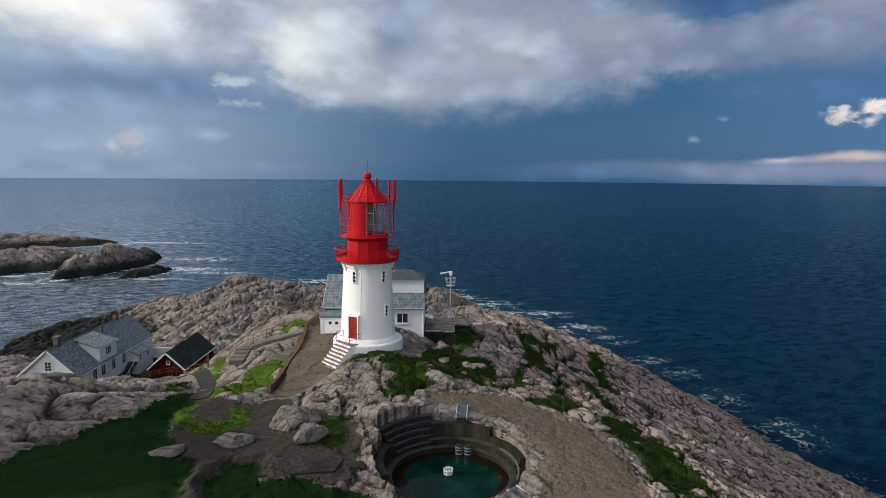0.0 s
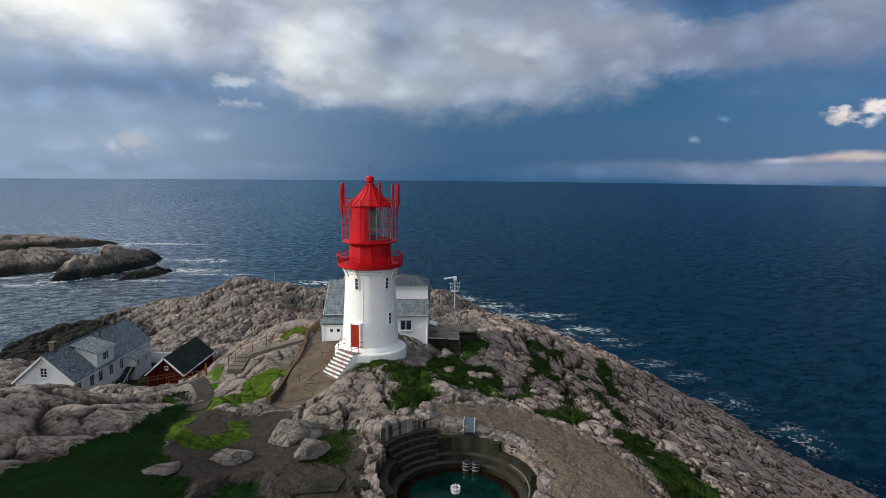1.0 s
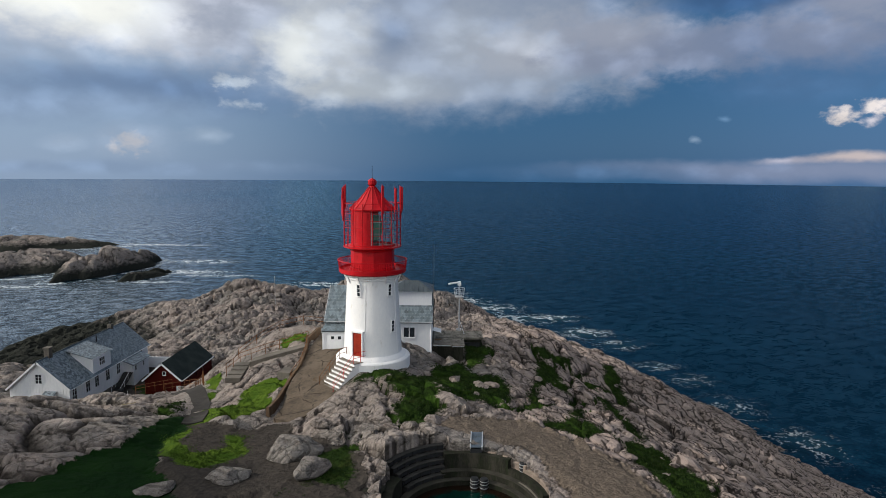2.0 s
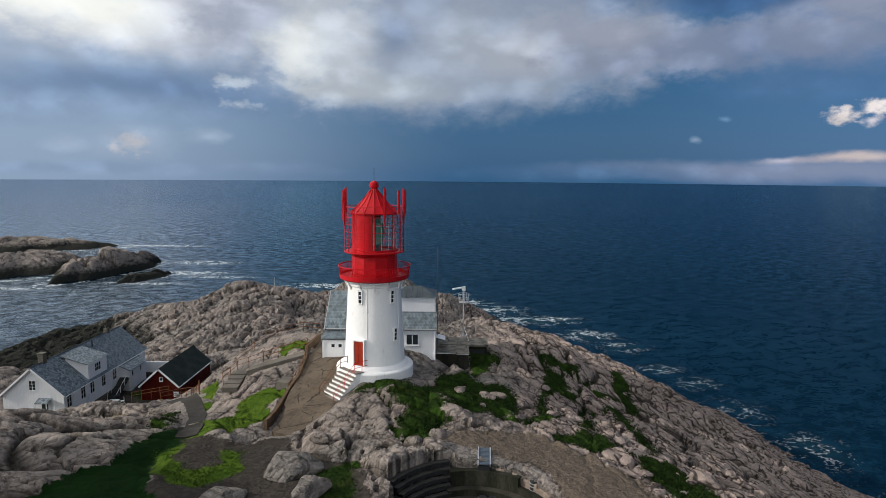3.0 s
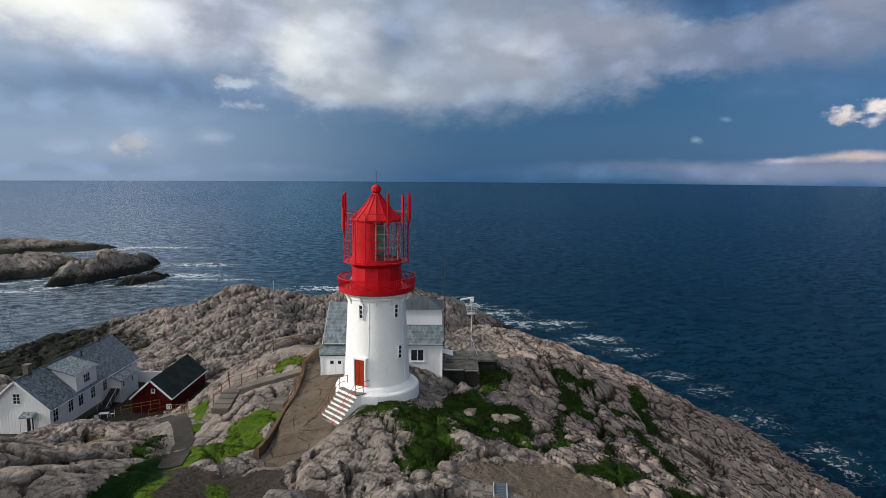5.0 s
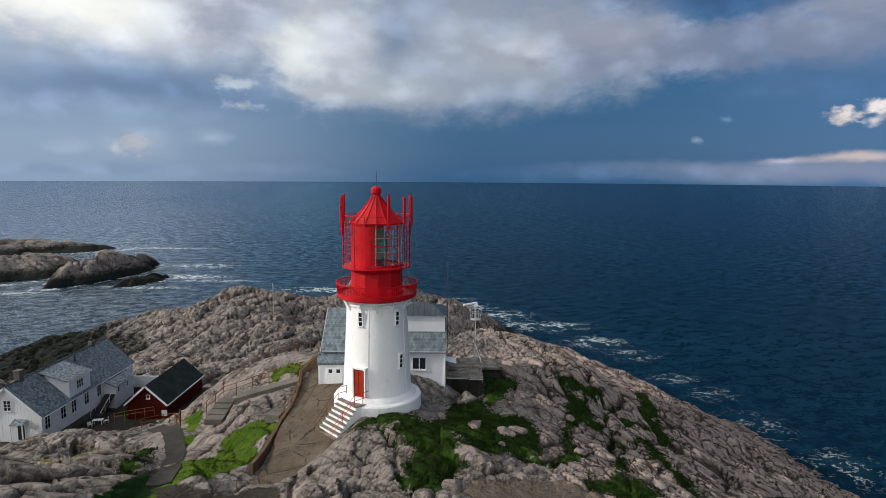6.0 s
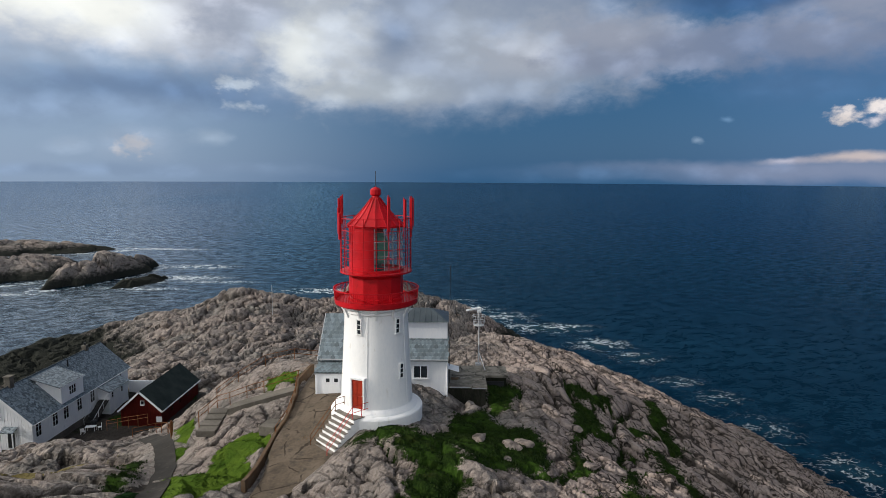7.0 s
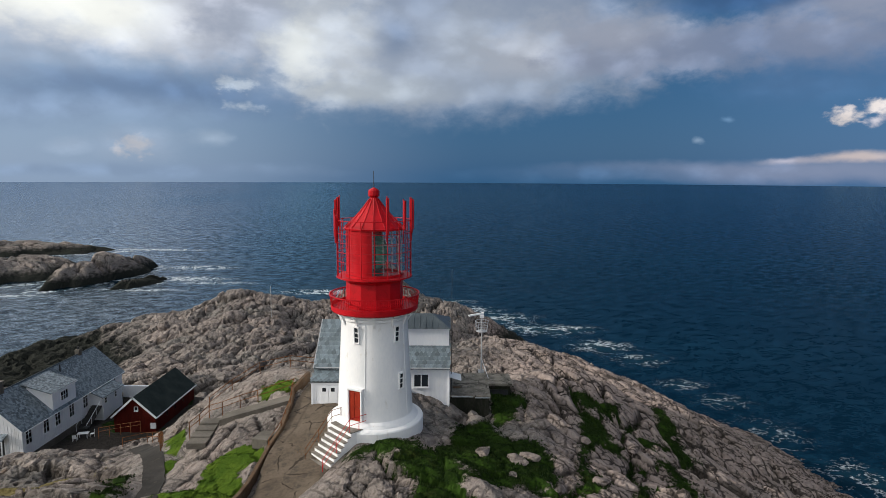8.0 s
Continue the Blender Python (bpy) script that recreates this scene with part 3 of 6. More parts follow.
    green = np.maximum(g1, 0.8 * g2) * east * np.clip((24 - x) / 8, 0, 1) * (y < 76) * (z > 24) * np.clip(0.2 + 1.6 * rough(x / 6, y / 6, 91, 3), 0, 1)
    green = green + 0.9 * np.maximum(k1, 0.8 * k2) * core * (y < 56) * (y > 37) * (x > -12) * np.clip(0.4 + 1.4 * rough(x / 4, y / 4, 93, 3), 0, 1)
    moss = np.clip(wild + 0.8 * green + homes * np.clip(0.3 + 1.5 * rough(x / 5, y / 5, 95, 3), 0, 0.8), 0, 1) * (1 - gravel)
    return z, lawn, bright, moss, gravel, yard, clefts * tame, tint, dry * (1 - clefts)


def stations(low, fine_low, fine_high, high, step, before, growth):
    """Grid lines, close together between two places and ever wider outside."""
    mid = list(np.arange(fine_low, fine_high, step))
    out, s = [], step
    while (out[-1] if out else fine_high) < high:
        s *= growth
        out.append((out[-1] if out else fine_high) + s)
    back, s = [], step
    while (back[-1] if back else fine_low) > low:
        s *= before
        back.append((back[-1] if back else fine_low) - s)
    return np.array(back[::-1] + mid + out)


GRID = 0.2
xs = stations(-260, -34, 36, 130, GRID, 1.010, 1.013)
ys = stations(-90, 29, 92, 330, GRID, 1.03, 1.006)
gx, gy = np.meshgrid(xs, ys)
gz, lawn, bright, moss, gravel, yard, cracks, tint, dry = land(gx.ravel(), gy.ravel())
gz = np.maximum(gz, -8.0)
nx, ny = len(xs), len(ys)
index = np.arange(nx * ny).reshape(ny, nx)
quads = np.stack([index[:-1, :-1], index[:-1, 1:], index[1:, 1:], index[1:, :-1]], -1).reshape(-1, 4)
keep = gz[quads].max(1) > -5
quads = quads[keep]


def land_material():
    """Pink-grey granite with lichen, cracks painted dark for shade, turf, mown grass, gravel and bare earth."""
    m = bpy.data.materials.new("granite_and_turf")
    m.use_nodes = True
    n = Nodes(m.node_tree)
    place = n.add("ShaderNodeNewGeometry").outputs["Position"]
    a, b, c = n.noise(place, 0.09, 4), n.noise(place, 0.55, 7, 0.65), n.noise(place, 3.5, 7, 0.7)
    grit = n.noise(place, 16.0, 4, 0.7)
    rock = n.mix(n.step(a, 0.36, 0.64), (0.235, 0.224, 0.208, 1), (0.295, 0.25, 0.226, 1))
    rock = n.mix(n.step(n.attribute("tint"), 0.2, 0.9, 0, 0.7), rock, (0.40, 0.348, 0.312, 1))
    rock = n.mix(n.step(b, 0.45, 0.7, 0, 0.45), rock, (0.235, 0.213, 0.197, 1))
    # dark runs of water, black lichen, pale lichen, rust from the ore
    rock = n.mix(n.step(n.noise(n.scaled(place, 1, 0.3, 1, 25), 0.7, 7, 0.7), 0.52, 0.7, 0, 0.7), rock, (0.085, 0.077, 0.071, 1))
    rock = n.mix(n.step(n.noise(place, 2.4, 9, 0.8), 0.55, 0.64, 0, 0.55), rock, (0.08, 0.073, 0.067, 1))
    rock = n.mix(n.step(n.noise(place, 1.3, 6, 0.7), 0.58, 0.68, 0, 0.6), rock, (0.36, 0.34, 0.31, 1))
    rock = n.mix(n.step(n.noise(place, 0.31, 5, 0.65), 0.6, 0.72, 0, 0.4), rock, (0.26, 0.16, 0.10, 1))
    rock = n.mix(n.step(n.noise(place, 0.22, 5, 0.6), 0.46, 0.66, 0, 0.5), rock, (0.14, 0.133, 0.125, 1))
    rock = n.mix(n.step(grit, 0.4, 0.65, 0, 0.7), rock, (0.5, 0.46, 0.43, 1), "MULTIPLY")
    rock = n.mix(n.step(n.noise(place, 5.0, 6, 0.7), 0.57, 0.7, 0, 0.5), rock, (0.44, 0.385, 0.345, 1))
    # joints in the rock: long ones down the east slope, a net of finer ones elsewhere
    z = n.add("ShaderNodeSeparateXYZ")
    n.put(z.inputs[0], place)
    pushed = n.warped(place, 0.5, 1.1)
    broken_up = n.noise(place, 0.8, 5, 0.6)
    east = n.step(z.outputs[0], 2.0, 9.0)

    def joint(vector, scale, width, low, high):
        """A crease between blocks: its soft shoulder and its bottom, coloured dark as if shaded."""
        edge = n.voronoi(vector, scale, "DISTANCE_TO_EDGE")
        there = n.step(broken_up, low, high)
        return n.math("MULTIPLY", n.step(edge, width * 4.5, 0.0), there), n.math("MULTIPLY", n.step(edge, width, width * 0.3), there)

    def choose(of_slope, of_net):
        return n.math("ADD", n.math("MULTIPLY", of_slope, east), n.math("MULTIPLY", of_net, n.math("SUBTRACT", 1.0, east)))

    nudged = n.warped(place, 1.4, 0.32)
    slope_wide, slope_dark = joint(n.scaled(pushed, 0.34, 1, 0.7, 60), 0.62, 0.05, 0.34, 0.44)
    slope_wide2, slope_dark2 = joint(n.scaled(nudged, 0.32, 1, 0.7, 50), 1.3, 0.055, 0.58, 0.48)
    net_wide, net_dark = joint(n.scaled(pushed, 0.5, 1, 1.2, 25), 0.30, 0.035, 0.42, 0.52)
    net_wide2, net_dark2 = joint(n.scaled(nudged, 0.6, 1, 1.2, -30), 1.05, 0.045, 0.56, 0.46)
    shoulder = choose(slope_wide, net_wide)
    shoulder2 = choose(slope_wide2, net_wide2)
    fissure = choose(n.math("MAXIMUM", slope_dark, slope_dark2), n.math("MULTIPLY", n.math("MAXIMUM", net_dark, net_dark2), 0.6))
    rock = n.mix(n.math("MULTIPLY", east, 0.45), rock, (0.37, 0.288, 0.258, 1))
    # joints and clefts go near black: the shade inside them is put into colour
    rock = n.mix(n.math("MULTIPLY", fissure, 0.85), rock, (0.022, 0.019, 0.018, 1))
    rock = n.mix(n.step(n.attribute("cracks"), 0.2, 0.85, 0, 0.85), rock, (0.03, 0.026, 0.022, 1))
    # wet dark band above the water
    tide = n.math("MULTIPLY_ADD", n.math("SUBTRACT", b, 0.5), 7.0, z.outputs[2])
    sheltered = n.math("MULTIPLY", n.step(z.outputs[0], -64, -96), n.step(z.outputs[1], 260, 225))
    tide = n.math("SUBTRACT", tide, n.math("MULTIPLY", sheltered, 4.0))
    tide = n.math("ADD", tide, n.step(z.outputs[0], 18, 38, 0, 4.5))
    rock = n.mix(n.step(tide, 6.2, 2.6), rock, (0.026, 0.028, 0.024, 1))
    straw = n.mix(n.step(c, 0.3, 0.7), (0.10, 0.085, 0.035, 1), (0.20, 0.165, 0.075, 1))
    turf = n.mix(n.step(c, 0.3, 0.7), (0.0065, 0.017, 0.0035, 1), (0.02, 0.038, 0.0065, 1))
    turf = n.mix(n.step(n.noise(place, 0.5, 4, 0.5), 0.48, 0.62), turf, (0.026, 0.055, 0.008, 1))
    turf = n.mix(n.step(b, 0.55, 0.72, 0, 0.4), turf, (0.045, 0.043, 0.014, 1))
    mown = n.mix(n.step(n.noise(place, 0.35, 5, 0.6), 0.35, 0.7), (0.0045, 0.019, 0.004, 1), (0.009, 0.029, 0.006, 1))
    fresh = n.mix(n.step(b, 0.3, 0.7), (0.038, 0.078, 0.008, 1), (0.085, 0.135, 0.016, 1))
    earth = n.mix(n.step(c, 0.3, 0.7), (0.032, 0.029, 0.026, 1), (0.064, 0.055, 0.047, 1))
    pebbles = n.mix(n.step(n.noise(place, 6.0, 8, 0.8), 0.35, 0.65), (0.088, 0.071, 0.056, 1), (0.185, 0.149, 0.118, 1))
    pebbles = n.mix(n.step(b, 0.45, 0.7, 0, 0.5), pebbles, (0.085, 0.07, 0.055, 1))
    ragged = n.math("MULTIPLY", n.math("SUBTRACT", n.noise(place, 2.2, 8, 0.75), 0.5), 1.3)
    colour = rock
    bare_rock = 1.0
    for name, paint in (("gravel", pebbles), ("yard", earth), ("dry", straw), ("moss", turf), ("lawn", mown), ("bright", fresh)):
        cover = n.step(n.math("ADD", n.attribute(name), ragged), 0.4, 0.6)
        colour = n.mix(cover, colour, paint)
        bare_rock = n.math("MULTIPLY", n.math("SUBTRACT", 1.0, cover), bare_rock)
    creases = n.math("MULTIPLY", n.math("MULTIPLY_ADD", shoulder, 1.0, n.math("MULTIPLY", shoulder2, 0.5)), bare_rock)
    bsdf = n.add("ShaderNodeBsdfPrincipled")
    n.put(bsdf.inputs["Base Color"], colour)
    bsdf.inputs["Roughness"].default_value, bsdf.inputs["Specular IOR Level"].default_value = 0.95, 0.04
    relief = n.math("MULTIPLY_ADD", c, 0.5, n.math("MULTIPLY", grit, 0.2))
    lumps = n.math("SUBTRACT", n.math("MULTIPLY", n.noise(place, 1.1, 5, 0.6, 0.4), 0.7), n.math("MULTIPLY", creases, 0.42))
    n.put(bsdf.inputs["Normal"], n.bump(relief, 0.8, 0.26, n.bump(lumps, 0.9, 0.75)))
    n.put(n.add("ShaderNodeOutputMaterial").inputs[0], bsdf.outputs[0])
    return m


LAND = land_material()


def attribute(me, name, values):
    a = me.attributes.new(name, "FLOAT", "POINT")
    a.data.foreach_set("value", np.asarray(values, np.float32))


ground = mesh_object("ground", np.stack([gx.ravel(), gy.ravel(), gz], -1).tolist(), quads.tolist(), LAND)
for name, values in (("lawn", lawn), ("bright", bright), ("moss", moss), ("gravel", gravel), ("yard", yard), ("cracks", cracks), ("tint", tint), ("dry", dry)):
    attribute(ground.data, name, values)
tagged(ground, "pink-grey fractured granite headland with turf and lawns", "ground", kind="structure")

height_grid = gz.reshape(ny, nx)


def ground_z(x, y):
    """The height of the finished ground at one place."""
    i = int(np.clip(np.searchsorted(xs, x) - 1, 0, nx - 2))
    j = int(np.clip(np.searchsorted(ys, y) - 1, 0, ny - 2))
    u, v = (x - xs[i]) / (xs[i + 1] - xs[i]), (y - ys[j]) / (ys[j + 1] - ys[j])
    h = height_grid
    return float((h[j, i] * (1 - u) + h[j, i + 1] * u) * (1 - v) + (h[j + 1, i] * (1 - u) + h[j + 1, i + 1] * u) * v)


# ---------------------------------------------------------------- islets
def islet(name, x, y, length, width, top, turn, seed, label):
    """A bare skerry: a low whaleback of rock broken into blocks."""
    n_a, n_r = 120, 44
    verts, faces = [], []
    ca, sa = math.cos(radians(turn)), math.sin(radians(turn))
    u = np.linspace(0, 1, n_r)[:, None] * np.ones(n_a)
    a = np.ones((n_r, 1)) * np.linspace(0, 2 * np.pi, n_a, endpoint=False)
    lx, ly = u * np.cos(a), u * np.sin(a)
    rim = 1 + 0.25 * ripple(2.2 * np.cos(a) + 9, 2.2 * np.sin(a) + seed, seed)
    lx, ly = lx * length * rim, ly * width * rim
    wx, wy = x + lx * ca - ly * sa, y + lx * sa + ly * ca
    d, e, ox, oy, r1, r2, r3 = blocks(wx / 16 + 0.3 * rough(wx / 9, wy / 9, seed, 3), wy / 12, seed)
    d2, e2, px, py, s1, s2, s3 = blocks(wx / 5, wy / 4, seed + 3)
    z = top * (1 - u ** 3.0) + (u < 0.97) * (1 - u ** 4) * (0.34 * top * (r1 - 0.5) + 0.3 * top * (r2 - 0.5) * ox + 0.2 * top * (r3 - 0.4) * oy
        - 0.2 * top * np.clip(1 - e / 0.2, 0, 1) + 0.8 * (s1 - 0.5) - 0.7 * np.clip(1 - e2 / 0.2, 0, 1) + 1.2 * rough(wx / 6, wy / 6, seed, 4)) - 2.5 * (u > 0.97)
    z = z - 0.8
    verts = np.stack([wx, wy, z], -1).reshape(-1, 3).tolist()
    idx = np.arange(n_a * n_r).reshape(n_r, n_a)
    nxt = np.roll(idx, -1, 1)
    faces = np.stack([idx[1:], nxt[1:], nxt[:-1], idx[:-1]], -1).reshape(-1, 4).tolist()
    ob = mesh_object(name, verts, faces, LAND)
    for key in ("lawn", "bright", "moss", "gravel", "yard"):
        attribute(ob.data, key, np.zeros(len(verts)))
    attribute(ob.data, "cracks", np.clip(1 - e2 / 0.14, 0, 1).ravel())
    attribute(ob.data, "tint", (0.5 * r1 + 0.5 * s1).ravel())
    return tagged(ob, label, "skerry", "skerries", "structure")


SKERRIES = [(-184, 331, 40, 13, 11.5, 78, 5), (-306, 430, 74, 24, 8, 14, 8), (-240, 336, 42, 37, 9, 70, 12), (-155, 313, 18, 6.5, 4.2, 70, 16)]
for k, (x, y, l, w, h, turn, seed) in enumerate(SKERRIES):
    islet("skerry", x, y, l, w, h, turn, seed, "bare granite skerry with a dark wet rim in the sea")


# ---------------------------------------------------------------- sea
def sea_material():
    """Wind-ruffled water: a dark body, a weak mirror broken by waves of several sizes, foam."""
    m = bpy.data.materials.new("sea_water")
    m.use_nodes = True
    n = Nodes(m.node_tree)
    place = n.add("ShaderNodeTexCoord").outputs["Object"]
    chop = n.noise(n.scaled(place, 1, 1.3, 1, 24), 0.9, 7, 0.72, 0.4)
    seas = n.noise(n.scaled(place, 1, 1.5, 1, -24), 0.16, 6, 0.66, 0.4)
    swell = n.noise(n.scaled(place, 1, 1.8, 1, 14), 0.022, 4, 0.55)
    waves = n.math("MULTIPLY_ADD", swell, 1.0, n.math("MULTIPLY_ADD", seas, 0.4, n.math("MULTIPLY", chop, 0.16)))
    patch = n.noise(n.scaled(place, 1, 2.2, 1, 5), 0.006, 6, 0.6)
    body = n.mix(n.step(patch, 0.35, 0.7), (0.002, 0.020, 0.038, 1), (0.0036, 0.031, 0.056, 1))
    # wave shading put into the body colour: ripple noise darkens the troughs
    body = n.mix(n.step(n.math("ADD", n.math("MULTIPLY", chop, 0.6), n.math("MULTIPLY", seas, 0.4)), 0.42, 0.62), (0.001, 0.011, 0.024, 1), body)
    def web(scale, turn):
        """Bright threads of foam along the level lines of noise."""
        v = n.noise(n.scaled(n.warped(place, scale * 1.5, 0.5 / scale), 1, 1.4, 1, turn), scale, 5, 0.6)
        return n.step(n.math("ABSOLUTE", n.math("SUBTRACT", v, 0.5)), 0.12, 0.0)

    lace = n.math("ADD", n.math("MULTIPLY", web(0.13, 20), 0.5), n.math("MULTIPLY", web(0.55, -15), 0.5))
    surf = n.attribute("surf")
    foam = n.step(n.math("MULTIPLY_ADD", surf, 0.66, lace), 0.98, 1.5)
    # air beaten into the water turns it pale green
    body = n.mix(n.step(surf, 0.1, 1.0, 0, 0.6), body, (0.016, 0.05, 0.06, 1))
    caps = n.math("MULTIPLY", n.step(n.noise(n.scaled(place, 1, 2.4, 1, 15), 0.11, 8, 0.75), 0.715, 0.755), 0.7)
    white = n.math("MAXIMUM", foam, caps)
    relief = n.bump(waves, 1.0, 1.0)
    diffuse, gloss, mixed = n.add("ShaderNodeBsdfDiffuse"), n.add("ShaderNodeBsdfGlossy"), n.add("ShaderNodeMixShader")
    n.put(diffuse.inputs["Color"], n.mix(white, body, (0.62, 0.67, 0.70, 1)))
    gloss.inputs["Roughness"].default_value = 0.12
    # greyer mirror tint to the west, part of the reflection put in there
    n.put(gloss.inputs["Color"], n.mix(n.step(n.attribute("west_mirror"), 0.2, 0.9), (0.40, 0.62, 0.78, 1), (0.53, 0.60, 0.68, 1)))
    n.put(gloss.inputs["Normal"], relief), n.put(diffuse.inputs["Normal"], relief)
    ripple_ = n.math("ADD", n.math("MULTIPLY", chop, 0.55), n.math("MULTIPLY", seas, 0.45))
    fresnel = n.add("ShaderNodeFresnel")
    fresnel.inputs["IOR"].default_value = 1.33
    # mirror strength follows the ripple noise, drawing the facets of waves
    ruffled = n.step(ripple_, 0.40, 0.60, 0.22, 1.05)
    # mirror raised westward: the bright sky's reflection is put in by place
    west_gain = n.math("MULTIPLY_ADD", n.attribute("west_mirror"), 1.15, 0.75)
    mirror = n.math("MULTIPLY", n.math("MULTIPLY", fresnel.outputs[0], ruffled), west_gain)
    n.put(mixed.inputs[0], n.math("MULTIPLY", n.math("MINIMUM", mirror, 0.95), n.step(white, 0.0, 1.0, 1.0, 0.1)))
    n.put(mixed.inputs[1], diffuse.outputs[0]), n.put(mixed.inputs[2], gloss.outputs[0])
    n.put(n.add("ShaderNodeOutputMaterial").inputs[0], mixed.outputs[0])
    return m


def surf_at(x, y):
    """How broken the sea is: strong where the rock lies just under or over the surface."""
    z = hills(x, y)
    open_side = np.clip((x + 70) / 60, 0.25, 1)
    s = np.clip(1 - np.abs(z + 0.6) / (1.6 + 1.2 * open_side), 0, 1) * open_side * 0.55 * np.clip(0.62 + rough(x / 22, y / 22, 83, 3), 0, 1)
    for cx, cy, l, w, h, turn, seed in SKERRIES:
        ca, sa = math.cos(radians(turn)), math.sin(radians(turn))
        u = np.hypot(((x - cx) * ca + (y - cy) * sa) / l, (-(x - cx) * sa + (y - cy) * ca) / w)
        s = np.maximum(s, np.clip(1 - np.abs(u - 1.05) / 0.22, 0, 1) * 0.9)
        s = np.maximum(s, 0.55 * np.clip(1 - np.hypot((x - cx - l * ca - 12) / 34, (y - cy - l * sa) / 16), 0, 1))
    for cx, cy, l, w, much in ((4, 260, 18, 9, 0.75), (17, 246, 17, 11, 0.7), (30, 228, 18, 10, 0.7), (42, 230, 12, 6, 0.75), (48, 208, 12, 9, 0.65), (56, 194, 10, 8, 0.5), (60, 172, 8, 5, 0.5), (66, 160, 8, 6, 0.45), (68, 142, 8, 9, 0.35), (74, 122, 8, 9, 0.5), (-52, 296, 34, 8, 0.9), (-10, 276, 22, 7, 0.8),
                            (-142, 330, 30, 9, 0.9), (-120, 318, 26, 5, 0.8), (-148, 368, 26, 12, 0.85), (-150, 298, 30, 5, 0.7), (-205, 282, 30, 5, 0.8), (-215, 452, 48, 8, 0.9), (-330, 490, 40, 12, 0.9)):
        s = np.maximum(s, much * np.clip(1.35 * (1 - np.hypot((x - cx) / (1.3 * l), (y - cy) / (1.3 * w))), 0, 1))
    return s


sx = np.unique(np.concatenate([np.linspace(-4900, -420, 12), np.arange(-420, 140, 3.5), np.linspace(140, 4900, 14)]))
sy = np.unique(np.concatenate([np.linspace(-4900, -60, 8), np.arange(-60, 520, 3.5), np.linspace(520, 4900, 14)]))
mx, my = np.meshgrid(sx, sy)
mx, my = mx.ravel(), my.ravel()
idx = np.arange(len(mx)).reshape(len(sy), len(sx))
sea_quads = np.stack([idx[:-1, :-1], idx[:-1, 1:], idx[1:, 1:], idx[1:, :-1]], -1).reshape(-1, 4)
flat = np.hypot(mx, my)
squeeze = np.where(flat > 4900, 4900 / np.maximum(flat, 1), 1.0)
sea = mesh_object("sea", np.stack([mx * squeeze, my * squeeze, 0 * mx], -1).tolist(), sea_quads.tolist(), sea_material())
attribute(sea.data, "surf", surf_at(mx, my))
# wedge to the west where the added reflection grows
west_mirror = np.clip((-mx / (np.abs(my) + 60) - 0.02) / 0.5, 0, 1) * (my > -60)
attribute(sea.data, "west_mirror", west_mirror * west_mirror * (3 - 2 * west_mirror))
tagged(sea, "dark blue choppy open sea with white surf along rocks", "sea", kind="structure")


# ---------------------------------------------------------------- lighthouse
BASE = 36.0
TOWER = (-7.44, 59.3)


def ring_place(r, angle, z, tip=0.0):
    """A pose on a circle round the axis, facing out; angle 0 faces -y and grows to +x."""
    return pose(r * math.sin(radians(angle)), -r * math.cos(radians(angle)), z, tip, 0, angle)


def shaft_radius(z):
    return float(np.interp(z, [0.9, 1.5, 2.2, 4.0, 6.6, 8.6], [2.78, 2.70, 2.66, 2.56, 2.42, 2.33]))


def tower_window(parent, angle, z, name="window"):
    """A tall narrow window with two rows of panes, a moulded frame and a sill."""
    r = shaft_radius(z + 0.4)
    w = thing(name, 0, 0, 0)
    w.parent = parent
    w.matrix_basis = ring_place(r + 0.02, angle, z, 2.4) @ Matrix.Diagonal((0.88, 1, 0.86, 1))
    bm = bmesh.new()
    for x0, x1, z0, z1 in ((-0.24, -0.16, 0, 1.2), (0.16, 0.24, 0, 1.2), (-0.24, 0.24, 1.2, 1.3)):
        box(x0, x1, -0.08, 0.12, z0, z1, 0.01, bm)
    part("window_frame", bm, WHITE, w)
    part("window_sill", box(-0.29, 0.29, -0.13, 0.12, -0.08, 0.0, 0.015), WHITE, w)
    for k in (0.4, 0.8):
        part("glazing_bar", box(-0.16, 0.16, -0.045, 0.0, k - 0.03, k + 0.03), WHITE, w)
    for k in range(3):
        part("pane", box(-0.16, 0.16, -0.025, 0.1, 0.4 * k + 0.02, 0.4 * k + 0.38), PANE, w)
    return w


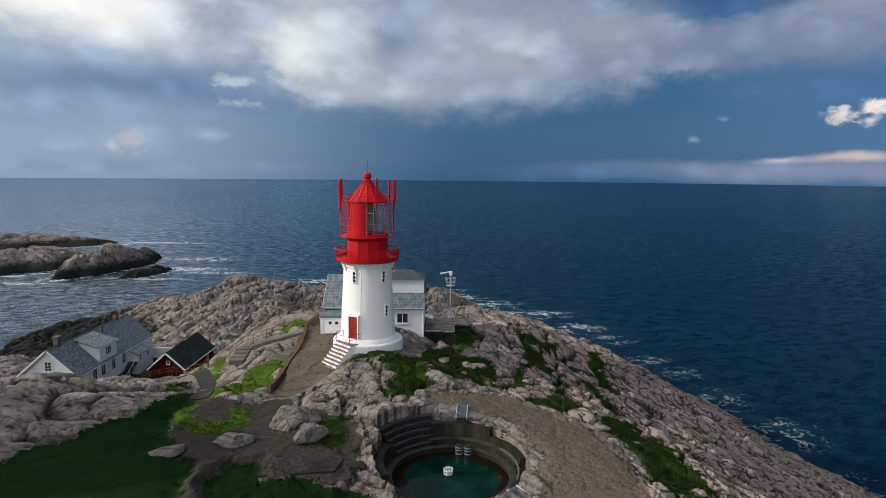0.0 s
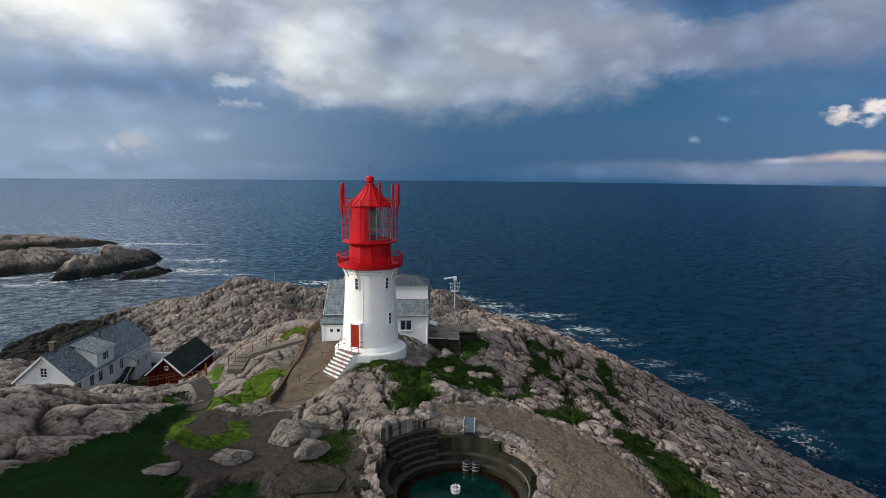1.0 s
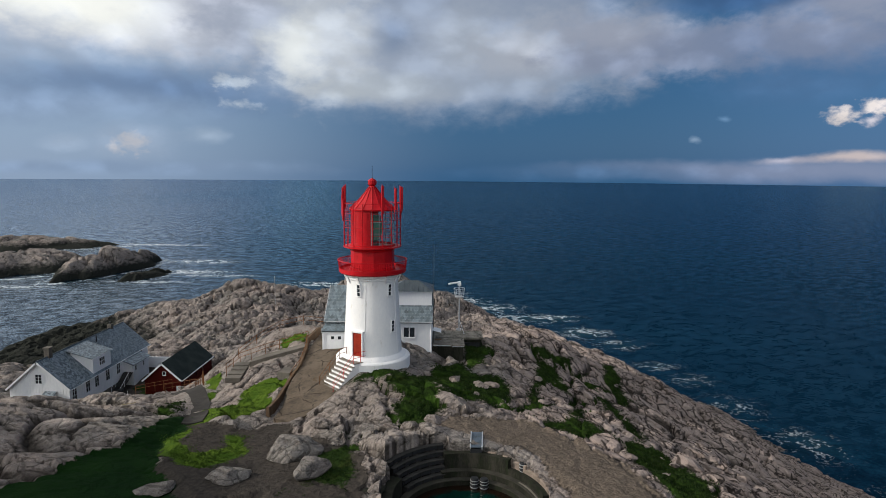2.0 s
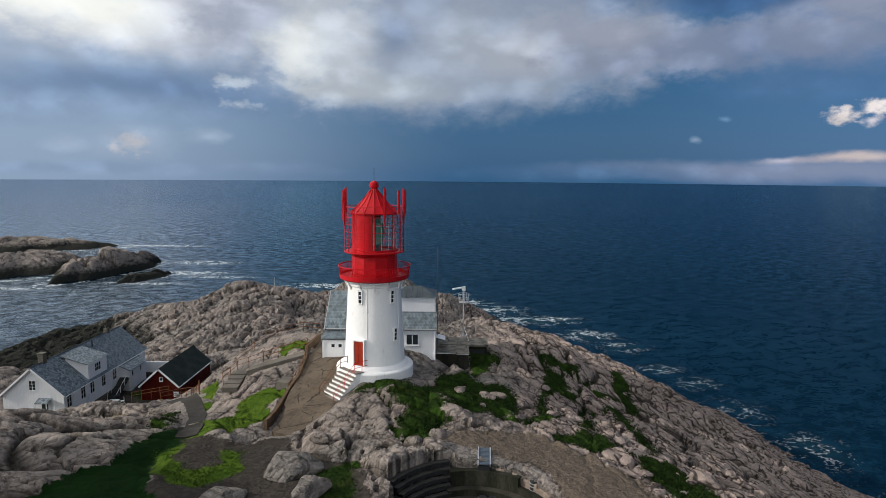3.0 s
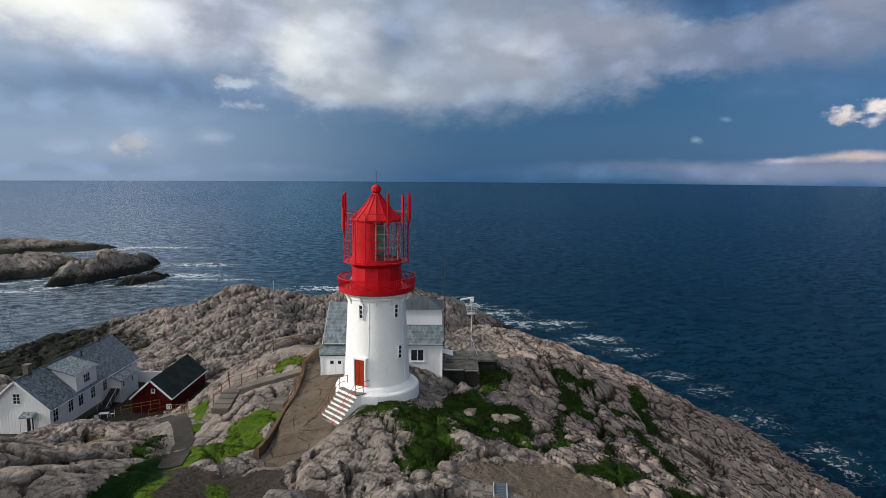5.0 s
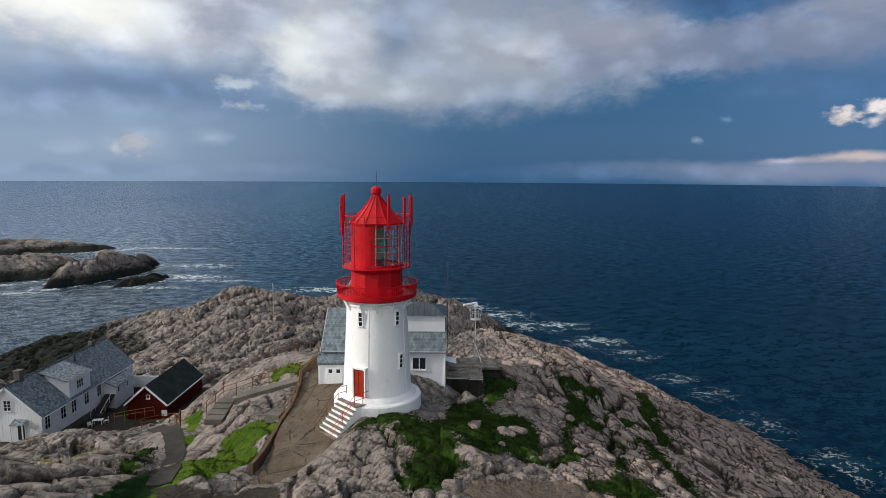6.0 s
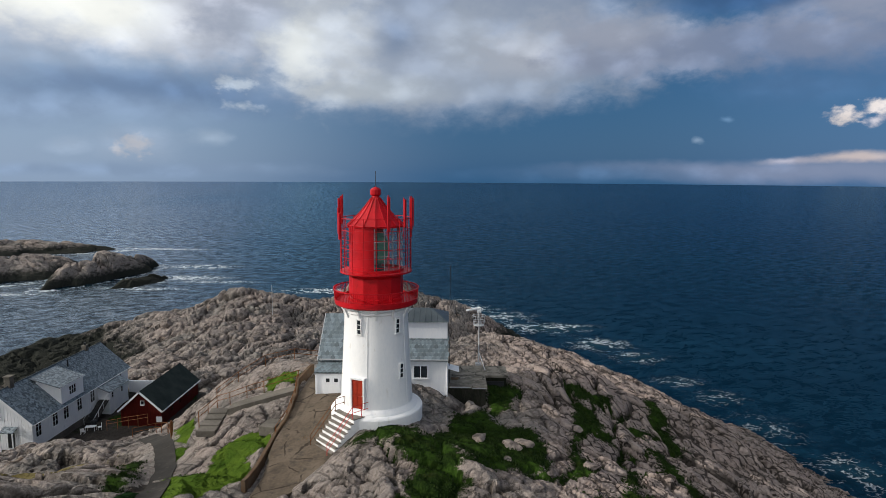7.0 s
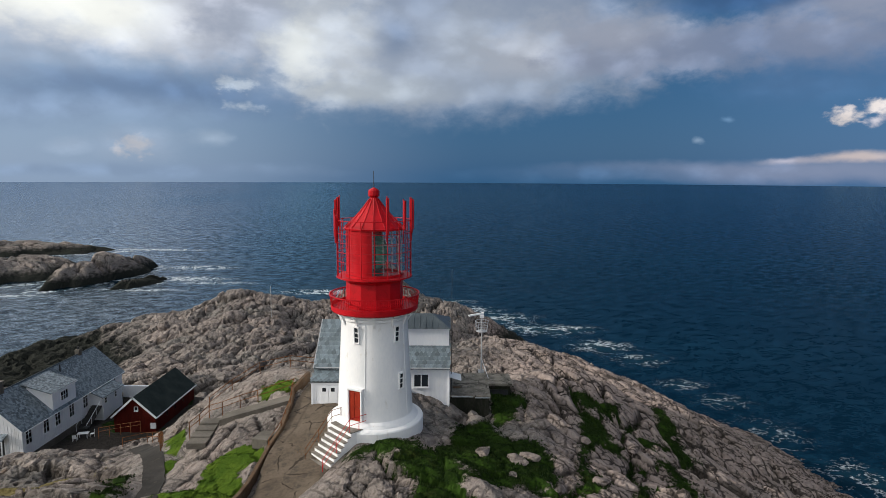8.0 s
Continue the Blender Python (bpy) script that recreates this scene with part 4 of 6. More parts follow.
def lighthouse():
    t = thing("lighthouse", TOWER[0], TOWER[1], BASE, 0, "round white iron lighthouse tower with a red lantern and gallery", "lighthouse")
    part("plinth", lathe([(3.46, -2.2), (3.46, 1.08), (3.40, 1.16), (3.08, 1.24), (3.02, 1.36), (2.86, 1.46), (2.70, 1.60), (0.2, 1.6)], 96), WHITE, t, "white rendered round plinth", True)
    shaft = part("shaft", lathe([(2.70, 1.60), (2.66, 2.2), (2.56, 4.0), (2.42, 6.6), (2.34, 8.3), (2.36, 8.42), (2.46, 8.5), (2.46, 8.66), (2.6, 8.78), (2.6, 8.96)], 96), WHITE, t, "white painted tapering iron shaft", True)
    # plate seams run up the shaft
    for a in (-9, 63, 135, 207, 279):
        bm = bmesh.new()
        for z0, z1 in ((1.7, 4.0), (4.0, 6.6), (6.6, 8.4)):
            p = Vector((0, -shaft_radius(z0) - 0.004, z0))
            q = Vector((0, -shaft_radius(z1) - 0.004, z1))
            rod(p, q, 0.028, 6, bm)
        bmesh.ops.rotate(bm, verts=bm.verts, matrix=Matrix.Rotation(radians(a), 3, "Z"))
        part("plate_seam", bm, WHITE, t)
    # scrolled brackets under the gallery
    bm = prism([(-0.0, 0.0), (-0.5, 0.0), (-0.5, -0.1), (-0.34, -0.2), (-0.3, -0.34), (-0.2, -0.5), (-0.14, -0.72), (-0.04, -0.86), (0.06, -0.86), (0.06, 0.0)], -0.07, 0.07)
    bmesh.ops.rotate(bm, verts=bm.verts, matrix=Matrix.Rotation(radians(90), 3, "Z"))
    bracket = part("bracket", bm, WHITE, t)
    bracket.matrix_basis = ring_place(2.32, -24, 8.96)
    for k in range(1, 12):
        twin(bracket, ring_place(2.32, -24 + 30 * k, 8.96))
    for a, z in ((-24, 7.1), (45, 7.1), (50, 3.75), (150, 7.1)):
        tower_window(t, a, z)
    # door in its frame
    d = thing("door", 0, 0, 0)
    d.parent = t
    d.matrix_basis = ring_place(2.56, -24, 1.66, 0)
    bm = bmesh.new()
    box(-0.58, -0.46, -0.26, 0.2, 0, 2.15, 0.015, bm), box(0.46, 0.58, -0.26, 0.2, 0, 2.15, 0.015, bm), box(-0.62, 0.62, -0.28, 0.2, 2.15, 2.3, 0.02, bm)
    part("door_frame", bm, WHITE, d, "white moulded door frame")
    bm = box(-0.48, 0.48, -0.16, -0.08, 0, 2.15)
    for z0, z1 in ((0.15, 0.95), (1.1, 2.0)):
        for x0, x1 in ((-0.4, -0.05), (0.05, 0.4)):
            box(x0, x1, -0.185, -0.16, z0, z1, 0.01, bm)
    leaf = part("door_leaf", bm, DOOR_RED, d, "red-brown panelled door")
    part("door_handle", rod((0.34, -0.23, 1.0), (0.44, -0.23, 1.0), 0.015), STEEL, leaf)
    # main gallery
    g = part("gallery_deck", lathe([(2.5, 8.90), (2.72, 8.92), (3.02, 9.02), (3.08, 9.1), (3.08, 9.26), (2.0, 9.28)], 96), RED, t, "red gallery deck", True)
    part("toe_plate", lathe([(3.05, 9.2), (3.09, 9.2), (3.10, 9.44), (3.06, 9.44), (3.05, 9.2)], 96), RED, g, smooth=True)
    part("handrail", lathe([(3.13, 10.12), (3.2, 10.12), (3.2, 10.2), (3.13, 10.2), (3.13, 10.12)], 96), RED, g, smooth=True)
    bar = part("baluster", rod((0, 0, 9.44), (0, -0.07, 10.14), 0.019, 5), RED, g)
    bar.matrix_basis = ring_place(3.08, 0, 0)
    for k in range(1, 120):
        twin(bar, ring_place(3.08, 3 * k, 0))
    # watch room, the lantern gallery, lantern
    part("watch_room", lathe([(2.0, 9.26), (2.08, 9.28), (2.08, 9.5), (2.0, 9.54), (2.0, 11.0), (2.1, 11.2), (2.22, 11.3), (0.1, 11.3)], 12, None, 9, 369), RED, t, "red twelve-sided iron watch room")
    u = part("lantern_gallery", lathe([(2.1, 11.28), (2.62, 11.34), (2.66, 11.36), (2.66, 11.46), (0.3, 11.47)], 64), RED, t, smooth=True)
    post = part("cage_post", rod((0, 0, 11.4), (0, 0, 15.4), 0.032, 6), RED, u)
    post.matrix_basis = ring_place(2.6, 7, 0)
    for k in range(1, 18):
        twin(post, ring_place(2.6, 7 + 20 * k, 0))
    for z, r in ((11.95, 0.016), (12.55, 0.016), (13.2, 0.022), (13.85, 0.016), (14.5, 0.022), (15.36, 0.028)):
        part("cage_ring", lathe([(2.6 - r, z - r), (2.6 + r, z - r), (2.6 + r, z + r), (2.6 - r, z + r), (2.6 - r, z - r)], 64), RED, u)
    # blanked sector of the lantern and its glazed sector
    wall = lathe([(1.98, 11.46), (1.98, 14.72)], 40, None, -190, 2)
    bmesh.ops.solidify(wall, geom=wall.faces[:], thickness=0.06)
    part("lantern_wall", wall, RED, t, "red blanking plates round the lantern", True)
    part("lantern_sill", lathe([(1.9, 11.46), (2.06, 11.46), (2.06, 11.62), (1.9, 11.64), (1.9, 11.46)], 64), RED, t)
    for z in (12.55, 13.62):
        part("plate_band", lathe([(1.98, z), (2.0, z), (2.0, z + 0.05), (1.98, z + 0.05)], 40, None, -190, 2), RED, t)
    gb = part("glazing_post", box(-0.018, 0.018, -0.03, 0.03, 11.6, 14.72), GREY_PAINT, t)
    gb.matrix_basis = ring_place(1.95, 4, 0)
    for k in range(1, 9):
        twin(gb, ring_place(1.95, 4 + 20.5 * k, 0))
    for z in (12.65, 13.7):
        part("glazing_rail", lathe([(1.93, z), (1.97, z), (1.97, z + 0.03), (1.93, z + 0.03)], 40, None, 2, 170), GREY_PAINT, t)
    pane = lathe([(1.93, 11.62), (1.93, 14.72)], 4, None, 0, 20.5)
    pn = part("pane", pane, LANTERN_GLASS, t, "curved lantern glass")
    pn.visible_shadow = False
    pn.matrix_basis = pose(0, 0, 0, 0, 0, 4)
    for k in range(1, 8):
        twin(pn, pose(0, 0, 0, 0, 0, 4 + 20.5 * k))
    # the great lens: stacked prisms
    profile = []
    for k in range(26):
        z = 11.95 + 2.3 * k / 25
        r = 0.98 - 0.42 * abs((z - 13.1) / 1.15) ** 2.6
        profile += [(r - 0.07, z), (r, z + 0.055)]
    lens = part("lens", lathe([(0.3, 11.95)] + profile + [(0.2, 14.3)], 40), LENS_GLASS, t, "green-tinted stepped glass lens")
    part("lens_pedestal", lathe([(0.7, 11.47), (0.7, 11.6), (0.4, 11.7), (0.4, 11.9), (0.8, 11.95), (0.1, 11.95)], 24), DARK, t)
    for a in range(0, 360, 45):
        rib = rod((0, -0.96, 12.0), (0, -0.96, 14.2), 0.022, 5)
        bmesh.ops.rotate(rib, verts=rib.verts, matrix=Matrix.Rotation(radians(a + 12), 3, "Z"))
        part("lens_frame", rib, DARK, lens)
    # roof
    roof = part("roof", lathe([(1.9, 14.66), (2.12, 14.70), (2.14, 14.82), (2.06, 14.86), (1.55, 15.32), (1.05, 15.86), (0.62, 16.4), (0.36, 16.72), (0.27, 16.9)], 16, None, 5, 365), RED, t, "red conical lantern roof with ribs")
    for k in range(16):
        a = 5 + 22.5 * k
        rib = bmesh.new()
        for (r0, z0), (r1, z1) in (((2.08, 14.88), (1.55, 15.34)), ((1.55, 15.34), (1.05, 15.88)), ((1.05, 15.88), (0.62, 16.42)), ((0.62, 16.42), (0.3, 16.85))):
            rod((0, -r0, z0), (0, -r1, z1), 0.028, 5, rib)
        bmesh.ops.rotate(rib, verts=rib.verts, matrix=Matrix.Rotation(radians(a), 3, "Z"))
        part("roof_rib", rib, RED, roof)
    part("ventilator", lathe([(0.25, 16.85), (0.28, 16.94), (0.38, 17.0), (0.40, 17.1), (0.40, 17.36), (0.34, 17.44), (0.2, 17.54), (0.08, 17.58), (0.03, 17.62)], 12), RED, roof, "red ball ventilator")
    part("lightning_rod", rod((0, 0, 17.55), (0, 0, 18.75), 0.022, 6), DARK, roof)
    # panel aerials clamped to the cage
    for k, (a, z0, z1) in enumerate(((-92, 14.5, 16.75), (-104, 14.8, 16.9), (-76, 14.2, 16.1), (-66, 13.8, 15.7), (26, 14.5, 16.95), (56, 14.8, 16.75), (78, 14.5, 16.85), (92, 14.7, 16.8))):
        p = part("panel_aerial", box(-0.1, 0.1, -0.2, -0.06, z0, z1, 0.02), RED, u, "red panel aerial")
        p.matrix_basis = ring_place(2.6, a, 0)
        q = part("aerial_pole", rod((0, 0, 13.9), (0, 0, z1 + 0.12), 0.035, 6), RED, u)
        q.matrix_basis = ring_place(2.62, a, 0)
    return t


lighthouse()


# ---------------------------------------------------------------- stairs to the lighthouse door
def lighthouse_stairs():
    """Nine white concrete steps from the landing before the door down to the terrace, with a solid side wall and painted rails."""
    top, low = 37.25, 34.85
    turn = math.degrees(math.atan2(-0.69, -0.72))
    t = thing("stairs", -9.5, 56.5, low, turn, "white concrete steps with worn treads and red rails", "stairs")
    # in the thing's frame x runs down the flight, y to its left
    rise, run, half = (top - low) / 9, 0.27, 1.2
    landing = box(-1.7, 0.0, -half, half, -0.6, 9 * rise - 0.02, 0.02)
    part("landing", landing, WHITE, t)
    part("landing_slab", box(-1.72, 0.03, -half - 0.02, half + 0.02, 9 * rise - 0.02, 9 * rise + 0.04, 0.01), TREAD, t, "grey worn landing slab")
    for k in range(8):
        z = (8 - k) * rise
        part("riser", box(run * k, run * (k + 1), -half, half, -0.6, z - 0.03, 0.008), WHITE, t)
        part("tread", box(run * k - 0.01, run * (k + 1) + 0.03, -half - 0.015, half + 0.015, z - 0.03, z + 0.02, 0.008), TREAD, t, "grey worn step tread")
    for s, mat, name in ((-1, RUST, "rusty"), (1, RED, "red")):
        y = s * (half - 0.12)
        rail = bmesh.new()
        for h in (0.5, 0.95):
            rod((-1.6, y, 9 * rise + h), (0.0, y, 9 * rise + h), 0.024, 6, rail)
            rod((0.0, y, 9 * rise + h), (8 * run, y, rise + h), 0.024, 6, rail)
        part("handrail", rail, mat, t, name + " painted steel handrail")
        for k in range(5):
            x = -1.5 + 0.75 * k if k < 2 else 8 * run * (k - 2) / 2
            z = 9 * rise if k < 2 else 9 * rise - 8 * rise * (k - 2) / 2
            part("rail_post", rod((x, y, z), (x, y, z + 0.96), 0.024, 6), mat, t)
    return t


lighthouse_stairs()


# ---------------------------------------------------------------- windows and boards for the wooden houses
def casement(parent, place, wide, tall, columns, rows_, name="window", mat=None):
    """A framed wooden window facing -y at the pose place: frame, sill, bars and one pane a light."""
    mat = mat or WHITE_WOOD
    w = thing(name, 0, 0, 0)
    w.parent = parent
    w.matrix_basis = place
    e = 0.07
    bm = bmesh.new()
    for x0, x1, z0, z1 in ((-wide / 2 - e, -wide / 2, -e, tall + e), (wide / 2, wide / 2 + e, -e, tall + e), (-wide / 2, wide / 2, tall, tall + e), (-wide / 2, wide / 2, -e, 0)):
        box(x0, x1, -0.06, 0.05, z0, z1, 0.006, bm)
    part("window_frame", bm, mat, w)
    part("window_sill", box(-wide / 2 - 0.1, wide / 2 + 0.1, -0.11, 0.0, -e - 0.05, -e, 0.006), mat, w)
    bm = bmesh.new()
    for i in range(1, columns):
        x = -wide / 2 + wide * i / columns
        box(x - 0.035, x + 0.035, -0.04, 0.03, 0, tall, 0, bm)
    for j in range(1, rows_):
        z = tall * j / rows_
        box(-wide / 2, wide / 2, -0.035, 0.03, z - 0.025, z + 0.025, 0, bm)
    if bm.verts:
        part("glazing_bar", bm, mat, w)
    else:
        bm.free()
    for i in range(columns):
        for j in range(rows_):
            part("pane", box(-wide / 2 + wide * i / columns + 0.02, -wide / 2 + wide * (i + 1) / columns - 0.02, -0.012, 0.012, tall * j / rows_ + 0.015, tall * (j + 1) / rows_ - 0.015), PANE, w)
    return w


def boards(parent, x0, x1, y, z0, z1, mat, step=0.18, name="cladding", turn=0.0, gable=None):
    """Upright weatherboards on a wall that faces -y; gable gives the top of the wall at x."""
    bm = bmesh.new()
    n = max(1, int(round((x1 - x0) / step)))
    for k in range(n):
        a, b = x0 + (x1 - x0) * k / n, x0 + (x1 - x0) * (k + 1) / n
        deep = 0.02 + 0.012 * (k % 2)
        tops = (gable(a + 0.012), gable(b - 0.012)) if gable else (z1, z1)
        prism([(a + 0.012, z0), (b - 0.012, z0), (b - 0.012, tops[1]), (a + 0.012, tops[0])], y - deep, y, bm)
    ob = part(name, bm, mat, parent)
    ob.matrix_basis = pose(0, 0, 0, 0, 0, turn)
    return ob


def scale_roof(parent, corner, right, up, rows_, columns, mat, name="slate", shape=0.5):
    """Courses of pointed slates on a sloping plane from a corner, its eave to the right and its slope up."""
    corner, right, up = Vector(corner), Vector(right), Vector(up)
    normal = right.cross(up).normalized()
    wide, tall = right.length / columns, up.length / rows_
    r, u = right.normalized(), up.normalized()
    bm = bmesh.new()
    pts = [(-0.49, 0.25), (0, -0.3), (0.49, 0.25), (0.49, 1.15), (-0.49, 1.15)]
    a = [bm.verts.new(r * (x * wide) + u * (z * tall) + normal * (0.034 if z < 0.5 else 0.006)) for x, z in pts]
    b = [bm.verts.new(v.co - normal * 0.016) for v in a]
    bm.faces.new(a), bm.faces.new(b[::-1])
    for i in range(5):
        bm.faces.new((a[i], b[i], b[(i + 1) % 5], a[(i + 1) % 5]))
    first = None
    for j in range(rows_):
        for i in range(columns + (j % 2)):
            x = min(max(i + 0.5 - 0.5 * (j % 2), 0.25), columns - 0.25)
            place = Matrix.Translation(corner + right * (x / columns) + up * (j / rows_))
            if first is None:
                first = part(name, bm, mat, parent)
                first.matrix_basis = place
            else:
                twin(first, place)


# ---------------------------------------------------------------- keeper's annex behind the tower
def annex():
    t = thing("annex", -7.5, 64.7, 35.2, 0, "low white boarded annex with slate roof behind the lighthouse", "building")
    X0, X1, D = -5.4, 5.45, 7.0
    eave, ridge = 3.75, 6.8
    part("foundation", box(X0 + 0.05, X1 - 0.05, 0.06, D - 0.1, -1.2, 0.55, 0.02), DARK_CONCRETE, t, "dark tarred foundation")
    body = prism([(0.0, 0.55), (D, 0.55), (D, eave), (D / 2 + 0.15, ridge - 0.1), (0.0, eave)], -X1, -X0)
    bmesh.ops.rotate(body, verts=body.verts, matrix=Matrix.Rotation(radians(90), 3, "Z"))
    part("wall", body, WHITE_WOOD, t)
    boards(t, 0.2, X1, -0.002, 0.55, eave - 0.03, WHITE_WOOD, 0.2, "front_cladding")
    part("corner_board", box(X1 - 0.14, X1 + 0.03, -0.06, 0.12, 0.5, eave, 0.008), WHITE_WOOD, t)
    part("downpipe", rod((X1 - 0.05, -0.12, -0.3), (X1 - 0.05, -0.12, eave), 0.045, 8), WHITE_WOOD, t)
    part("gutter", rod((X0, -0.26, eave - 0.02), (X1 + 0.05, -0.26, eave - 0.02), 0.06, 8), GREY_PAINT, t)
    casement(t, pose(3.15, -0.03, 2.12), 1.15, 1.02, 2, 1)
    roof = part("roof", slab([(X0 - 0.15, -0.25, eave - 0.06), (X1 + 0.06, -0.25, eave - 0.06), (X1 + 0.06, 3.6, ridge - 0.02), (X0 - 0.15, 3.6, ridge - 0.02)], 0.12), SHEET, t)
    part("rear_roof", slab([(X0 - 0.15, 7.2, eave - 0.06), (X1 + 0.06, 7.2, eave - 0.06), (X1 + 0.06, 3.6, ridge - 0.02), (X0 - 0.15, 3.6, ridge - 0.02)], 0.12), SLATE, t)
    slope = Vector((0, 3.85, ridge - eave + 0.02))
    scale_roof(roof, (X0 - 0.15, -0.27, eave - 0.05), (3.2, 0, 0), slope, 11, 9, SLATE)
    scale_roof(roof, (1.4, -0.27, eave - 0.05), (X1 + 0.05 - 1.4, 0, 0), slope * 0.5, 6, 12, SLATE)
    part("barge_board", slab([(X0 - 0.22, -0.3, eave - 0.05), (X0 - 0.14, -0.3, eave - 0.05), (X0 - 0.14, 3.6, ridge + 0.04), (X0 - 0.22, 3.6, ridge + 0.04)], 0.2), GREY_PAINT, t)
    # look-out room through the roof with a hipped sheet-metal roof
    part("lookout_wall", box(1.0, X1 - 0.02, 1.5, 5.4, 4.2, 6.62, 0.01), WHITE_WOOD, t)
    part("lookout_band", box(0.98, X1 + 0.02, 1.44, 1.5, 6.5, 6.64, 0.005), WHITE_WOOD, t)
    bm = bmesh.new()
    a = [bm.verts.new(v) for v in ((0.9, 1.3, 6.62), (X1 + 0.1, 1.3, 6.62), (X1 + 0.1, 5.6, 6.62), (0.9, 5.6, 6.62))]
    c = [bm.verts.new(v) for v in ((2.4, 3.2, 7.5), (X1 - 1.5, 3.2, 7.5))]
    bm.faces.new((a[0], a[1], c[1], c[0])), bm.faces.new((a[1], a[2], c[1])), bm.faces.new((a[2], a[3], c[0], c[1])), bm.faces.new((a[3], a[0], c[0])), bm.faces.new(a[::-1])
    hip = part("lookout_roof", bm, SHEET, t, "dark standing-seam hipped roof")
    for k in range(1, 9):
        x = 0.9 + (X1 - 0.8) * k / 9
        f = max(0.0, min(1.0, (x - 0.9) / 1.5, (X1 + 0.1 - x) / 1.6))
        part("seam", rod((x, 1.3, 6.64), (x, 1.3 + 1.9 * f, 6.64 + 0.87 * f), 0.02, 4), SHEET, hip)
    # lean-to porch with a plank double door
    p = part("porch", box(X0 + 0.05, -3.0, -1.9, 0.0, 0.75, 3.22, 0.01), WHITE_WOOD, t, "white boarded lean-to porch")
    boards(p, X0 + 0.05, -3.05, -1.902, 0.75, 3.2, WHITE_WOOD, 0.16)
    part("porch_foundation", box(X0 + 0.08, -3.0, -1.86, 0.0, -0.4, 0.74), DARK_CONCRETE, p)
    part("corner_board", box(X0 - 0.02, X0 + 0.12, -1.97, -1.85, 0.7, 3.24, 0.006), WHITE_WOOD, p)
    for k in (0, 1):
        leaf = part("door_leaf", box(-4.72 + 0.68 * k, -4.06 + 0.68 * k, -1.985, -1.93, 0.9, 2.85, 0.008), WHITE_WOOD, p)
        part("pane", box(-4.54 + 0.68 * k, -4.24 + 0.68 * k, -1.992, -1.96, 2.35, 2.66), PANE, leaf)
        part("batten", box(-4.7 + 0.68 * k, -4.08 + 0.68 * k, -2.0, -1.98, 1.2, 1.3), WHITE_WOOD, leaf)
    pr = part("porch_roof", slab([(X0 - 0.08, -2.1, 3.2), (-2.9, -2.1, 3.2), (-2.9, 0.0, 3.5), (X0 - 0.08, 0.0, 3.5)], 0.09), SHEET, p)
    scale_roof(pr, (X0 - 0.08, -2.12, 3.21), (2.58, 0, 0), (0, 2.1, 0.3), 6, 8, SLATE)
    part("lamp", box(X0 - 0.1, X0 + 0.02, -2.05, -1.93, 3.0, 3.2, 0.02), GREY_PAINT, p)
    # sheet awning on the gable
    part("awning", slab([(X1 + 0.02, 0.6, 2.75), (X1 + 1.0, 0.5, 2.5), (X1 + 1.0, 2.0, 2.5), (X1 + 0.02, 2.0, 2.75)], 0.05), WHITE, t, "white sheet awning")
    part("whip_mast", rod((X1 + 0.18, 1.4, -0.2), (X1 + 0.18, 1.4, 11.6), 0.03, 6), DARK, t, "thin dark aerial mast")
    part("whip_stay", rod((X1 + 0.02, 1.4, 3.2), (X1 + 0.2, 1.4, 3.2), 0.02, 5), DARK, t)
    return t


annex()


